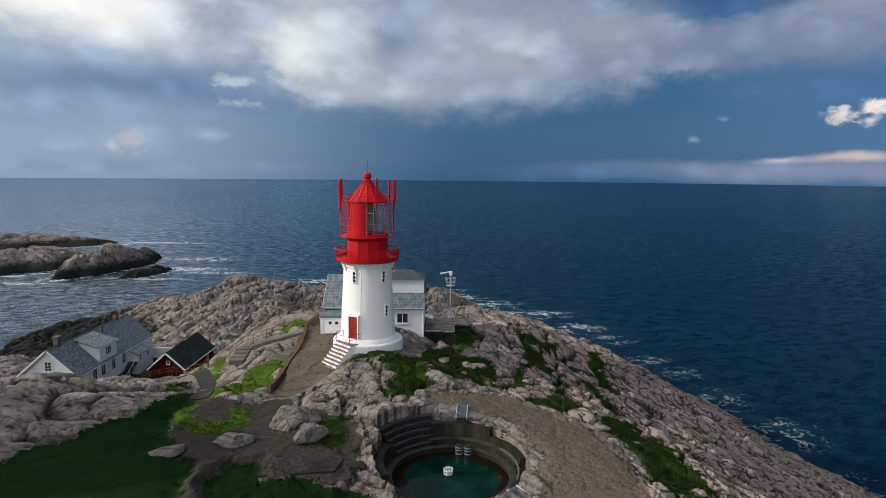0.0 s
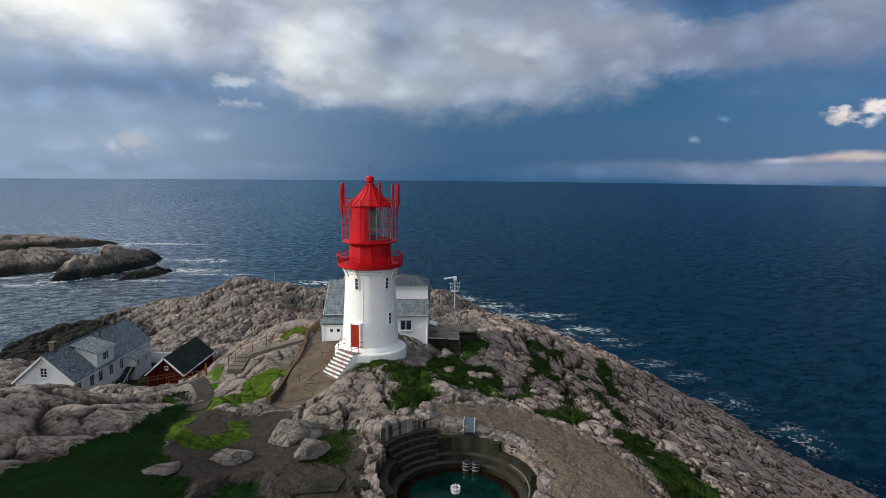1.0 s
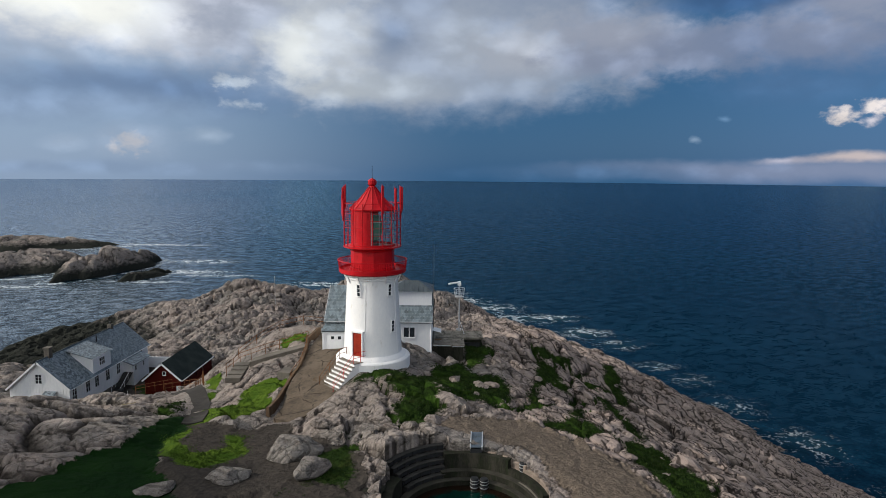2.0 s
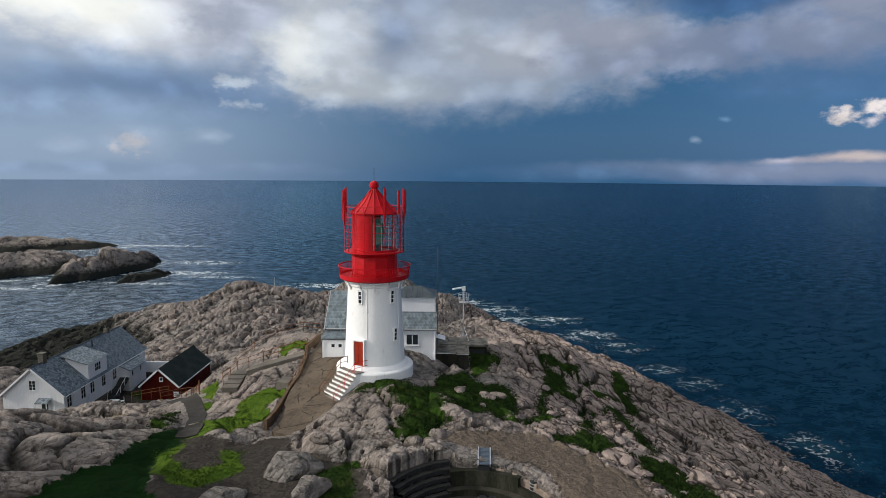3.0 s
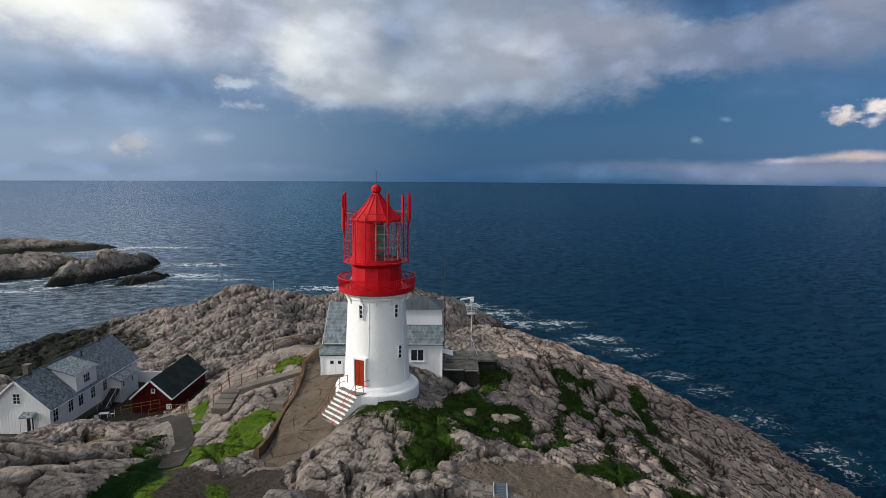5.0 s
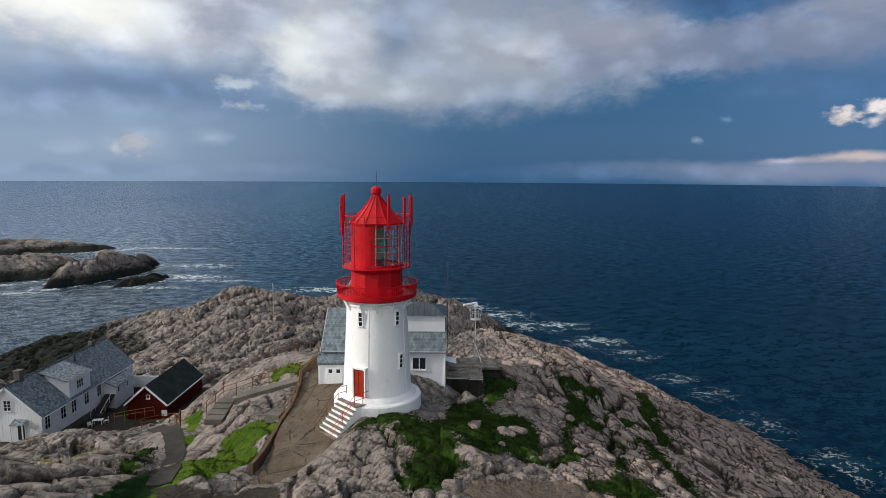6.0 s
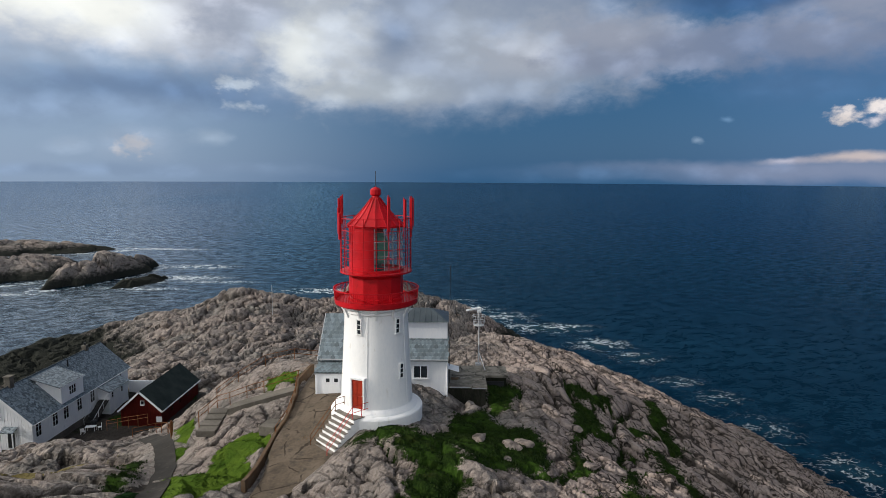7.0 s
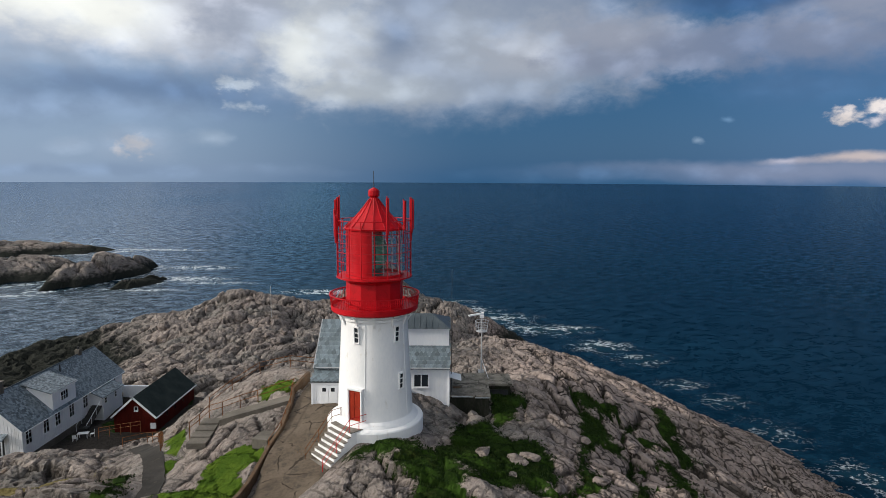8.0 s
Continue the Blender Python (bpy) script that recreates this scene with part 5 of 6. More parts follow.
# ---------------------------------------------------------------- keeper's dwelling
def dwelling():
    """The long white house: gable towards the shore road, dormer, lean-to and outside stairs on the yard side."""
    t = thing("dwelling_house", -59.95, 89.2, 18.2, 0, "long white wooden house with speckled slate roof", "house")
    H, L = 4.4, 23.4
    eave, ridge = 4.35, 8.2
    part("foundation", box(-H + 0.04, H - 0.04, 0.04, L - 0.04, -2.5, 0.6, 0.02), CONCRETE, t)
    part("wall", prism([(-H, 0.6), (H, 0.6), (H, eave), (0, ridge - 0.08), (-H, eave)], 0, L), WHITE_WOOD, t)
    slope = (ridge - eave) / H
    boards(t, -H, H, -0.002, 0.6, eave, WHITE_WOOD, 0.22, "gable_cladding", gable=lambda x: ridge - 0.1 - slope * abs(x))
    side = boards(t, 0.0, L, -H - 0.002, 0.6, eave - 0.05, WHITE_WOOD, 0.22, "side_cladding", 90)
    for s in (1, -1):
        r = part("roof", slab([(s * (H + 0.35), -0.35, eave - 0.31 * slope - 0.02), (s * (H + 0.35), L + 0.35, eave - 0.31 * slope - 0.02), (0, L + 0.35, ridge + 0.04), (0, -0.35, ridge + 0.04)], 0.14), HOUSE_SLATE, t, "blue-grey speckled slate roof")
        part("barge_board", slab([(s * (H + 0.38), -0.42, eave - 0.31 * slope), (s * (H + 0.38), -0.34, eave - 0.31 * slope), (0, -0.34, ridge + 0.07), (0, -0.42, ridge + 0.07)], 0.24), WHITE_WOOD, t)
        part("gutter", rod((s * (H + 0.4), -0.3, eave - 0.36), (s * (H + 0.4), L + 0.3, eave - 0.36), 0.06, 6), WHITE_WOOD, t)
    part("ridge_cap", rod((0, -0.35, ridge + 0.06), (0, L + 0.35, ridge + 0.06), 0.09, 8), SHEET, t)
    chimney = part("chimney", box(-0.5, 0.3, 2.2, 3.0, ridge - 0.9, ridge + 1.3, 0.02), CONCRETE, t, "weathered stone chimney")
    part("chimney_cap", box(-0.6, 0.4, 2.1, 3.1, ridge + 1.3, ridge + 1.42, 0.02), CONCRETE, chimney)
    ch2 = part("chimney", box(-0.45, 0.25, 19.2, 19.9, ridge - 0.9, ridge + 0.75, 0.02), CONCRETE, t, "weathered stone chimney")
    part("chimney_pot", rod((-0.1, 19.55, ridge + 0.7), (-0.1, 19.55, ridge + 1.15), 0.14, 10), DARK, ch2)
    part("roof_pipe", rod((0.9, 13.4, 7.2), (0.9, 13.4, 8.5), 0.1, 8), DARK, t)
    # dormer flush with the yard wall
    d = part("dormer", prism([(0.9, 6.2), (H + 0.02, 4.3), (H + 0.02, 6.72), (1.0, 7.82)], 6.1, 11.2), WHITE_WOOD, t, "wide white shed dormer")
    part("dormer_roof", slab([(H + 0.16, 5.8, 6.84), (H + 0.16, 11.5, 6.84), (0.4, 11.5, 8.12), (0.4, 5.8, 8.12)], 0.13), HOUSE_SLATE, d)
    part("dormer_fascia", box(H + 0.1, H + 0.19, 5.75, 11.55, 6.66, 6.8, 0.01), WHITE_WOOD, d)
    casement(d, pose(H + 0.03, 8.6, 5.1, 0, 0, 90), 1.5, 1.2, 3, 2)
    # windows along the yard wall, on the gable, and under the floor
    for y in (1.05, 4.45, 6.85, 9.95, 13.2):
        casement(t, pose(H + 0.04, y, 2.05, 0, 0, 90), 1.05, 2.05, 2, 3)
    casement(t, pose(0.0, -0.04, 4.9), 0.9, 1.35, 2, 3)
    for y in (6.6, 11.7):
        casement(t, pose(H + 0.0, y, 0.75, 0, 0, 90), 0.7, 0.5, 2, 1)
    casement(t, pose(H + 0.04, 20.9, 2.6, 0, 0, 90), 0.8, 1.4, 2, 2)
    # door under a little canopy on the gable
    p = part("entrance", box(1.0, 2.3, -0.1, 0.05, 0.9, 3.2, 0.01), WHITE_WOOD, t)
    part("door_leaf", box(1.2, 2.1, -0.13, -0.09, 0.9, 2.95, 0.01), DARK, p, "dark entrance door")
    part("canopy", slab([(0.75, -1.1, 3.3), (2.6, -1.1, 3.3), (2.6, 0, 3.75), (0.75, 0, 3.75)], 0.1), HOUSE_SLATE, p)
    for x in (0.85, 2.45):
        part("canopy_post", box(x - 0.06, x + 0.06, -1.05, -0.93, -1.0, 3.25), WHITE_WOOD, p)
    # lean-to with a porch door and its stairs
    q = part("lean_to", prism([(H, -0.5), (H + 1.9, -0.5), (H + 1.9, 3.15), (H, 3.95)], 14.5, 19.8), WHITE_WOOD, t, "white boarded lean-to")
    part("lean_to_roof", slab([(H + 2.15, 14.2, 3.1), (H + 2.15, 20.1, 3.1), (H, 20.1, 4.05), (H, 14.2, 4.05)], 0.11), HOUSE_SLATE, q)
    for y in (15.2, 17.9):
        casement(q, pose(H + 1.93, y, 2.0, 0, 0, 90), 0.5, 0.8, 1, 2)
    st = part("outside_stairs", slab([(H + 0.25, 10.2, -0.6), (H + 1.75, 10.2, -0.6), (H + 1.75, 14.4, 1.9), (H + 0.25, 14.4, 1.9)], 0.2), DARK_WOOD, t, "dark wooden outside stairs")
    for k in range(11):
        part("step", box(H + 0.2, H + 1.8, 10.3 + 0.38 * k, 10.64 + 0.38 * k, -0.52 + 0.227 * k, -0.46 + 0.227 * k), DARK_WOOD, st)
    for x in (H + 0.3, H + 1.75):
        part("stair_rail", rod((x, 10.2, 0.4), (x, 14.4, 2.9), 0.035, 6), WHITE_WOOD, st)
        for k in range(4):
            part("stair_post", rod((x, 10.3 + 1.3 * k, -0.6 + 0.775 * k), (x, 10.3 + 1.3 * k, 0.42 + 0.775 * k), 0.03, 5), WHITE_WOOD, st)
    return t


def house_slate():
    """Old slates, each with its own blue-grey and many pale with lichen."""
    m = bpy.data.materials.new("house_slate")
    m.use_nodes = True
    n = Nodes(m.node_tree)
    place = n.add("ShaderNodeTexCoord").outputs["Object"]
    grid = n.scaled(place, 1.0, 1.0, 1.0)
    cells = n.add("ShaderNodeTexVoronoi", feature="F1")
    n.put(cells.inputs["Vector"], grid)
    cells.inputs["Scale"].default_value = 4.4
    cells.inputs["Randomness"].default_value = 0.75
    shade = n.add("ShaderNodeSeparateColor")
    n.put(shade.inputs[0], cells.outputs["Color"])
    colour = n.mix(n.step(shade.outputs[0], 0.1, 0.95), (0.038, 0.056, 0.072, 1), (0.20, 0.245, 0.275, 1))
    colour = n.mix(n.step(n.noise(place, 0.5, 5), 0.4, 0.7, 0, 0.5), colour, (0.12, 0.15, 0.17, 1))
    colour = n.mix(n.step(n.noise(place, 5.0, 6, 0.7), 0.56, 0.7, 0, 0.6), colour, (0.42, 0.44, 0.42, 1))
    b = n.add("ShaderNodeBsdfPrincipled")
    n.put(b.inputs["Base Color"], colour)
    b.inputs["Roughness"].default_value = 0.55
    n.put(b.inputs["Normal"], n.bump(n.math("ADD", shade.outputs[1], cells.outputs["Distance"]), 0.5, 0.03))
    n.put(n.add("ShaderNodeOutputMaterial").inputs[0], b.outputs[0])
    return m


HOUSE_SLATE = house_slate()
dwelling()


def boathouse():
    """The red outhouse with a black roof."""
    t = thing("outhouse", -46.5, 99.0, 17.6, 0, "dark red boarded outhouse with black tar-paper roof", "outhouse")
    H, L, eave, ridge = 2.95, 13.0, 2.95, 5.6
    slope = (ridge - eave) / H
    part("foundation", box(-H + 0.04, H - 0.04, 0.04, L - 0.04, -2.0, 0.25, 0.02), CONCRETE, t)
    part("wall", prism([(-H, 0.2), (H, 0.2), (H, eave), (0, ridge - 0.06), (-H, eave)], 0, L), RED_WOOD, t)
    boards(t, -H, H, -0.002, 0.2, eave, RED_WOOD, 0.2, "gable_cladding", gable=lambda x: ridge - 0.08 - slope * abs(x))
    boards(t, 0, L, -H - 0.002, 0.2, eave - 0.05, RED_WOOD, 0.2, "side_cladding", 90)
    for s in (1, -1):
        part("roof", slab([(s * (H + 0.3), -0.25, eave - 0.29 * slope), (s * (H + 0.3), L + 0.25, eave - 0.29 * slope), (0, L + 0.25, ridge + 0.04), (0, -0.25, ridge + 0.04)], 0.1), TAR, t, "black tar-paper roof")
        part("barge_board", slab([(s * (H + 0.36), -0.34, eave - 0.29 * slope), (s * (H + 0.36), -0.25, eave - 0.29 * slope), (0, -0.25, ridge + 0.08), (0, -0.34, ridge + 0.08)], 0.26), WHITE_WOOD, t, "white barge board")
        part("eave_board", box(min(s * (H + 0.3), s * (H + 0.36)), max(s * (H + 0.3), s * (H + 0.36)), -0.3, L + 0.3, eave - 0.29 * slope - 0.16, eave - 0.29 * slope + 0.03), WHITE_WOOD, t)
    casement(t, pose(0.3, -0.03, 3.6), 0.42, 0.5, 1, 1)
    part("white_hatch", box(2.2, 3.02, -0.07, -0.02, 0.95, 1.8, 0.01), WHITE_WOOD, t, "white painted hatch")
    for y in (3.4, 6.0, 8.9):
        casement(t, pose(H + 0.03, y, 1.5, 0, 0, 90), 0.5, 0.7, 1, 1, mat=RED_WOOD)
    return t


boathouse()
part("link_wall", box(-55.4, -49.7, 112.4, 112.7, 17.0, 20.0, 0.03), WHITE_WOOD, None)
tagged(bpy.data.objects["link_wall"], "low white boarded wall between the houses", "wall", kind="structure")


# ---------------------------------------------------------------- paths, walls and rails on the ground
def bare(x, y):
    return float(hills(np.array([float(x)]), np.array([float(y)]))[0])


def strip(name, line, lift, thick, mat, columns=6, label="", category="", kind="structure", wobble=0.12, seed=61, laid=False):
    """A paved way along stations of (x, y, half width), bent over the ground, with edges of its own thickness."""
    pts = []
    for (x0, y0, w0), (x1, y1, w1) in zip(line, line[1:]):
        n = max(2, int(math.hypot(x1 - x0, y1 - y0) / 0.4))
        pts += [(x0 + (x1 - x0) * k / n, y0 + (y1 - y0) * k / n, w0 + (w1 - w0) * k / n) for k in range(n)]
    pts.append(line[-1])
    bm = bmesh.new()
    rows_ = []
    for k, (x, y, w) in enumerate(pts):
        a, b = pts[max(k - 2, 0)], pts[min(k + 2, len(pts) - 1)]
        d = Vector((b[0] - a[0], b[1] - a[1])).normalized()
        row = []
        for c in range(columns + 1):
            s = (2 * c / columns - 1) * w
            if c in (0, columns):
                s += wobble * float(rough(np.array([x * 0.9]), np.array([y * 0.9]), seed + c, 3)[0])
            px, py = x - d.y * s, y + d.x * s
            z = bare(px, py) * 0.35 + bare(x, y) * 0.65
            if laid:
                z = sum(ground_z(px + i, py + j) for i in (-0.5, 0, 0.5) for j in (-0.5, 0, 0.5)) / 9
            row.append(bm.verts.new((px, py, z + lift)))
        low = [bm.verts.new(v.co - Vector((0, 0, thick))) for v in (row[0], row[-1])]
        rows_.append([low[0]] + row + [low[1]])
    for a, b in zip(rows_, rows_[1:]):
        for i in range(len(a) - 1):
            bm.faces.new((a[i], a[i + 1], b[i + 1], b[i]))
    bm.faces.new(rows_[0]), bm.faces.new(rows_[-1][::-1])
    ob = part(name, bm, mat)
    return tagged(ob, label, category, kind=kind)


PAVING = material("cracked_paving", (0.078, 0.061, 0.045), (0.135, 0.108, 0.082), 0.45, 0.9, 0.02, wear=(0.05, 0.043, 0.035), wear_amount=0.7, cracked=0.42)
ASPHALT = material("worn_asphalt", (0.024, 0.023, 0.021), (0.048, 0.044, 0.04), 0.5, 0.9, 0.01, wear=(0.07, 0.062, 0.052), wear_amount=0.4)
BROWN_WALL = material("iron_stained_concrete", (0.075, 0.048, 0.03), (0.135, 0.09, 0.058), 0.8, 0.85, 0.02, wear=(0.10, 0.09, 0.07), wear_amount=0.6)

strip("pavement", [(-13.1, 67.5, 0.9), (-12.7, 63.5, 1.6), (-12.3, 60, 2.0), (-12.1, 57, 2.5), (-11.9, 54.6, 2.7), (-12.7, 52.2, 1.8), (-13.7, 50.2, 0.9)], -0.2, 1.1, PAVING, 8, "cracked paved terrace before the lighthouse steps", "pavement")
strip("path", [(-31.8, 72, 0.8), (-28.5, 67.5, 0.75), (-25, 61.5, 0.75), (-22.8, 57, 0.75), (-21.6, 53, 0.8), (-20.8, 50, 0.8)], 0.06, 0.4, ASPHALT, 6, "narrow worn asphalt path down to the houses", "path", laid=True)
strip("walkway", [(-14.9, 63.9, 0.55), (-17.6, 63.7, 0.6), (-20.4, 63.7, 0.62)], 0.22, 0.5, CONCRETE, 4, "raised concrete walkway across the rocks", "walkway", "structure", 0.02)


def ground_steps():
    """Broad concrete steps that lead from the walkway down the rocks."""
    z = bare(-21.4, 64.2) + 0.12
    t = thing("ground_steps", -21.4, 64.4, z, -88, "weathered concrete steps down the rocks", "steps")
    for k in range(4):
        part("step", box(0.95 * k, 0.95 * k + 1.0, -0.75, 0.75, -0.5 - 0.13 * k, -0.13 * k, 0.03), CONCRETE, t)
    return t


ground_steps()
plate = part("concrete_slab", box(-0.62, 0.62, -0.75, 0.75, -0.6, 0.16, 0.03), CONCRETE)
plate.matrix_basis = pose(-15.55, 59.1, bare(-15.5, 59.1) + 0.25, 0, 0, -12)
tagged(plate, "small weathered concrete slab on the rocks", "slab")


def low_wall(line, tall, thick):
    """A stained concrete parapet along the terrace, in one run of castings."""
    bm = bmesh.new()
    pts = []
    for (x0, y0), (x1, y1) in zip(line, line[1:]):
        n = max(1, int(math.hypot(x1 - x0, y1 - y0) / 0.6))
        pts += [(x0 + (x1 - x0) * k / n, y0 + (y1 - y0) * k / n) for k in range(n)]
    pts.append(line[-1])
    prev = None
    for k, (x, y) in enumerate(pts):
        a, b = pts[max(k - 1, 0)], pts[min(k + 1, len(pts) - 1)]
        d = Vector((b[0] - a[0], b[1] - a[1])).normalized() * thick / 2
        z = bare(x, y) + 0.06 * ripple(np.array([x * 2.0]), np.array([y * 2.0]), 71)[0]
        ring = [bm.verts.new(v) for v in ((x - d.y, y + d.x, z - 0.8), (x - d.y, y + d.x, z + tall - 0.04), (x - d.y * 0.8, y + d.x * 0.8, z + tall), (x + d.y * 0.8, y - d.x * 0.8, z + tall), (x + d.y, y - d.x, z + tall - 0.04), (x + d.y, y - d.x, z - 0.8))]
        if prev:
            for i in range(5):
                bm.faces.new((prev[i], prev[i + 1], ring[i + 1], ring[i]))
        else:
            bm.faces.new(ring)
        prev = ring
    bm.faces.new(prev[::-1])
    return tagged(part("parapet", bm, BROWN_WALL), "low brown stained concrete parapet beside the terrace", "wall", kind="structure")


low_wall([(-14.2, 67.6), (-14.9, 64.8), (-14.5, 62.4), (-14.4, 59.4), (-14.8, 57.6), (-14.9, 56), (-15.0, 53.4), (-15.2, 51.5)], 0.55, 0.28)


def tube(points, r, seg=6):
    """One bent pipe through the points."""
    bm = bmesh.new()
    rings = []
    for k, p in enumerate(points):
        d = (points[min(k + 1, len(points) - 1)] - points[max(k - 1, 0)]).normalized()
        m = Matrix.Translation(p) @ d.to_track_quat("Z", "Y").to_matrix().to_4x4()
        rings.append([bm.verts.new(m @ Vector((r * math.cos(2 * math.pi * i / seg), r * math.sin(2 * math.pi * i / seg), 0))) for i in range(seg)])
    for a, b in zip(rings, rings[1:]):
        for i in range(seg):
            bm.faces.new((a[i], a[(i + 1) % seg], b[(i + 1) % seg], b[i]))
    bm.faces.new(rings[0][::-1]), bm.faces.new(rings[-1])
    return bm


def pipe_fence(name, line, tall, mat, label, bars=2, gap=2.0):
    """A pipe railing: posts set in the rock and bars that follow them."""
    t = thing(name, line[0][0], line[0][1], 0, 0, label, "railing")
    ox, oy = line[0]
    pts = []
    for (x0, y0), (x1, y1) in zip(line, line[1:]):
        n = max(1, round(math.hypot(x1 - x0, y1 - y0) / gap))
        pts += [(x0 + (x1 - x0) * k / n, y0 + (y1 - y0) * k / n) for k in range(n)]
    pts.append(line[-1])
    tops = []
    for x, y in pts:
        z = max(ground_z(x, y), bare(x, y))
        part("rail_post", rod((x - ox, y - oy, z - 0.5), (x - ox, y - oy, z + tall), 0.035, 6), mat, t)
        tops.append(Vector((x - ox, y - oy, z + tall)))
    for b in range(bars):
        part("rail", tube([p - Vector((0, 0, 0.45 * b + 0.02)) for p in tops], 0.028), mat, t)
    return t


pipe_fence("railing", [(-14.3, 70.8), (-16.6, 70.6), (-19.4, 70.6), (-21.8, 70.0), (-23.6, 69.2)], 1.0, RUST, "rusty brown pipe railing along the footpath")
pipe_fence("railing", [(-14.9, 65.2), (-17.8, 64.8), (-20.8, 64.9), (-22.2, 65.6), (-22.6, 62.6)], 1.0, RUST, "rusty brown pipe railing beside the walkway")
pipe_fence("railing", [(-14.95, 64.9), (-14.5, 62.4), (-14.4, 59.4), (-14.8, 57.6)], 0.95, RUST, "rusty pipe railing on the low parapet", 1, 1.6)
pipe_fence("railing", [(-33.6, 72.6), (-31.6, 73.4), (-29.6, 71.6), (-26.6, 66.4), (-24.4, 61.4)], 0.95, RUST, "bent rusty pipe railing beside the asphalt path", 2, 1.7)
pipe_fence("railing", [(-45.4, 88.4), (-42.4, 88.0), (-39.6, 87.4)], 0.9, RUST, "rusty brown pipe railing before the outhouse", 2, 1.7)


pipe_fence("railing", [(-1.6, 74.4), (0.2, 74.0), (2.0, 73.6)], 0.8, RUST, "rusty pipe railing on the rocks behind the bunker", 2, 1.2)


# ---------------------------------------------------------------- bunker, masts
def bunker():
    t = thing("bunker", -0.35, 65.4, 34.2, 0, "flat lichened concrete bunker beside the annex", "bunker")
    part("body", box(-1.6, 1.62, 0.05, 5.6, -1.6, 1.98, 0.04), DARK_CONCRETE, t)
    part("roof_slab", box(-1.68, 1.75, -0.06, 5.7, 1.98, 2.16, 0.03), LICHEN, t, "lichened roof slab")
    part("roof_edge", box(-1.5, 0.3, -0.12, -0.05, 2.0, 2.1, 0.01), STEEL, t)
    part("roof_edge", box(0.45, 1.7, -0.12, -0.05, 1.92, 2.02, 0.01), STEEL, t)
    part("hatch", box(-1.4, -0.7, 1.6, 2.0, 2.16, 2.26, 0.02), BROWN_WALL, t, "rusty hatch")
    part("side_body", box(1.66, 3.7, 3.2, 5.6, 0.9, 1.9, 0.04), DARK_CONCRETE, t)
    part("side_roof", box(1.62, 3.85, 2.9, 5.7, 1.9, 2.14, 0.03), LICHEN, t)
    # solid dark panel in place of the shade below the side slab
    part("opening_shade", box(1.8, 3.5, 3.1, 3.25, 0.95, 1.5), DARK, t, "dark panel for the shade under the slab")
    part("side_pier", box(1.7, 2.0, 3.0, 5.5, -1.2, 0.95, 0.03), DARK_CONCRETE, t)
    part("side_pier", box(3.4, 3.7, 3.0, 5.5, -1.8, 0.95, 0.03), DARK_CONCRETE, t)
    return t


LICHEN = material("lichened_concrete", (0.09, 0.085, 0.07), (0.27, 0.245, 0.205), 1.3, 0.9, 0.02, wear=(0.36, 0.34, 0.30), wear_amount=0.4, cracked=0.5)
bunker()


def radar_mast():
    z = 36.4
    t = thing("radar_mast", 0.95, 71.6, z, 0, "grey steel mast with guard ring and white radar bar", "mast")
    part("pole", lathe([(0.11, -0.6), (0.11, 0.1), (0.075, 0.2), (0.06, 5.1), (0.0, 5.1)], 12), GREY_PAINT, t, smooth=True)
    part("foot_plate", box(-0.28, 0.28, -0.28, 0.28, -0.5, 0.05, 0.01), GREY_PAINT, t)
    part("platform", lathe([(0.05, 3.75), (0.5, 3.78), (0.5, 3.84), (0.05, 3.86)], 20), GREY_PAINT, t)
    for zz, r in ((4.25, 0.56), (4.75, 0.62)):
        part("guard_ring", lathe([(r - 0.02, zz - 0.02), (r + 0.02, zz - 0.02), (r + 0.02, zz + 0.02), (r - 0.02, zz + 0.02), (r - 0.02, zz - 0.02)], 24), STEEL, t)
    for k in range(8):
        a = radians(45 * k + 10)
        part("guard_post", rod((0.5 * math.cos(a), 0.5 * math.sin(a), 3.8), (0.63 * math.cos(a), 0.63 * math.sin(a), 4.78), 0.018, 5), STEEL, t)
    part("scanner_gearbox", box(-0.2, 0.2, -0.2, 0.2, 5.05, 5.35, 0.04), WHITE, t, "white gearbox")
    bar = part("scanner_bar", box(-0.75, 0.75, -0.09, 0.09, 5.36, 5.52, 0.03), WHITE, t, "white radar scanner bar")
    bar.matrix_basis = pose(0, 0, 0, 0, -6, 20)
    part("stay", rod((0, 0, 1.2), (0.6, -2.0, -0.2), 0.03, 6), STEEL, t)
    return t


radar_mast()
far_mast = part("aerial_mast", lathe([(0.12, -2), (0.12, 0.5), (0.07, 0.6), (0.05, 9.0), (0.0, 9.05)], 8), GREY_PAINT)
far_mast.matrix_basis = pose(-53.6, 190, ground_z(-53.6, 190) - 0.1)
tagged(far_mast, "thin grey aerial mast on the far rocks", "mast")


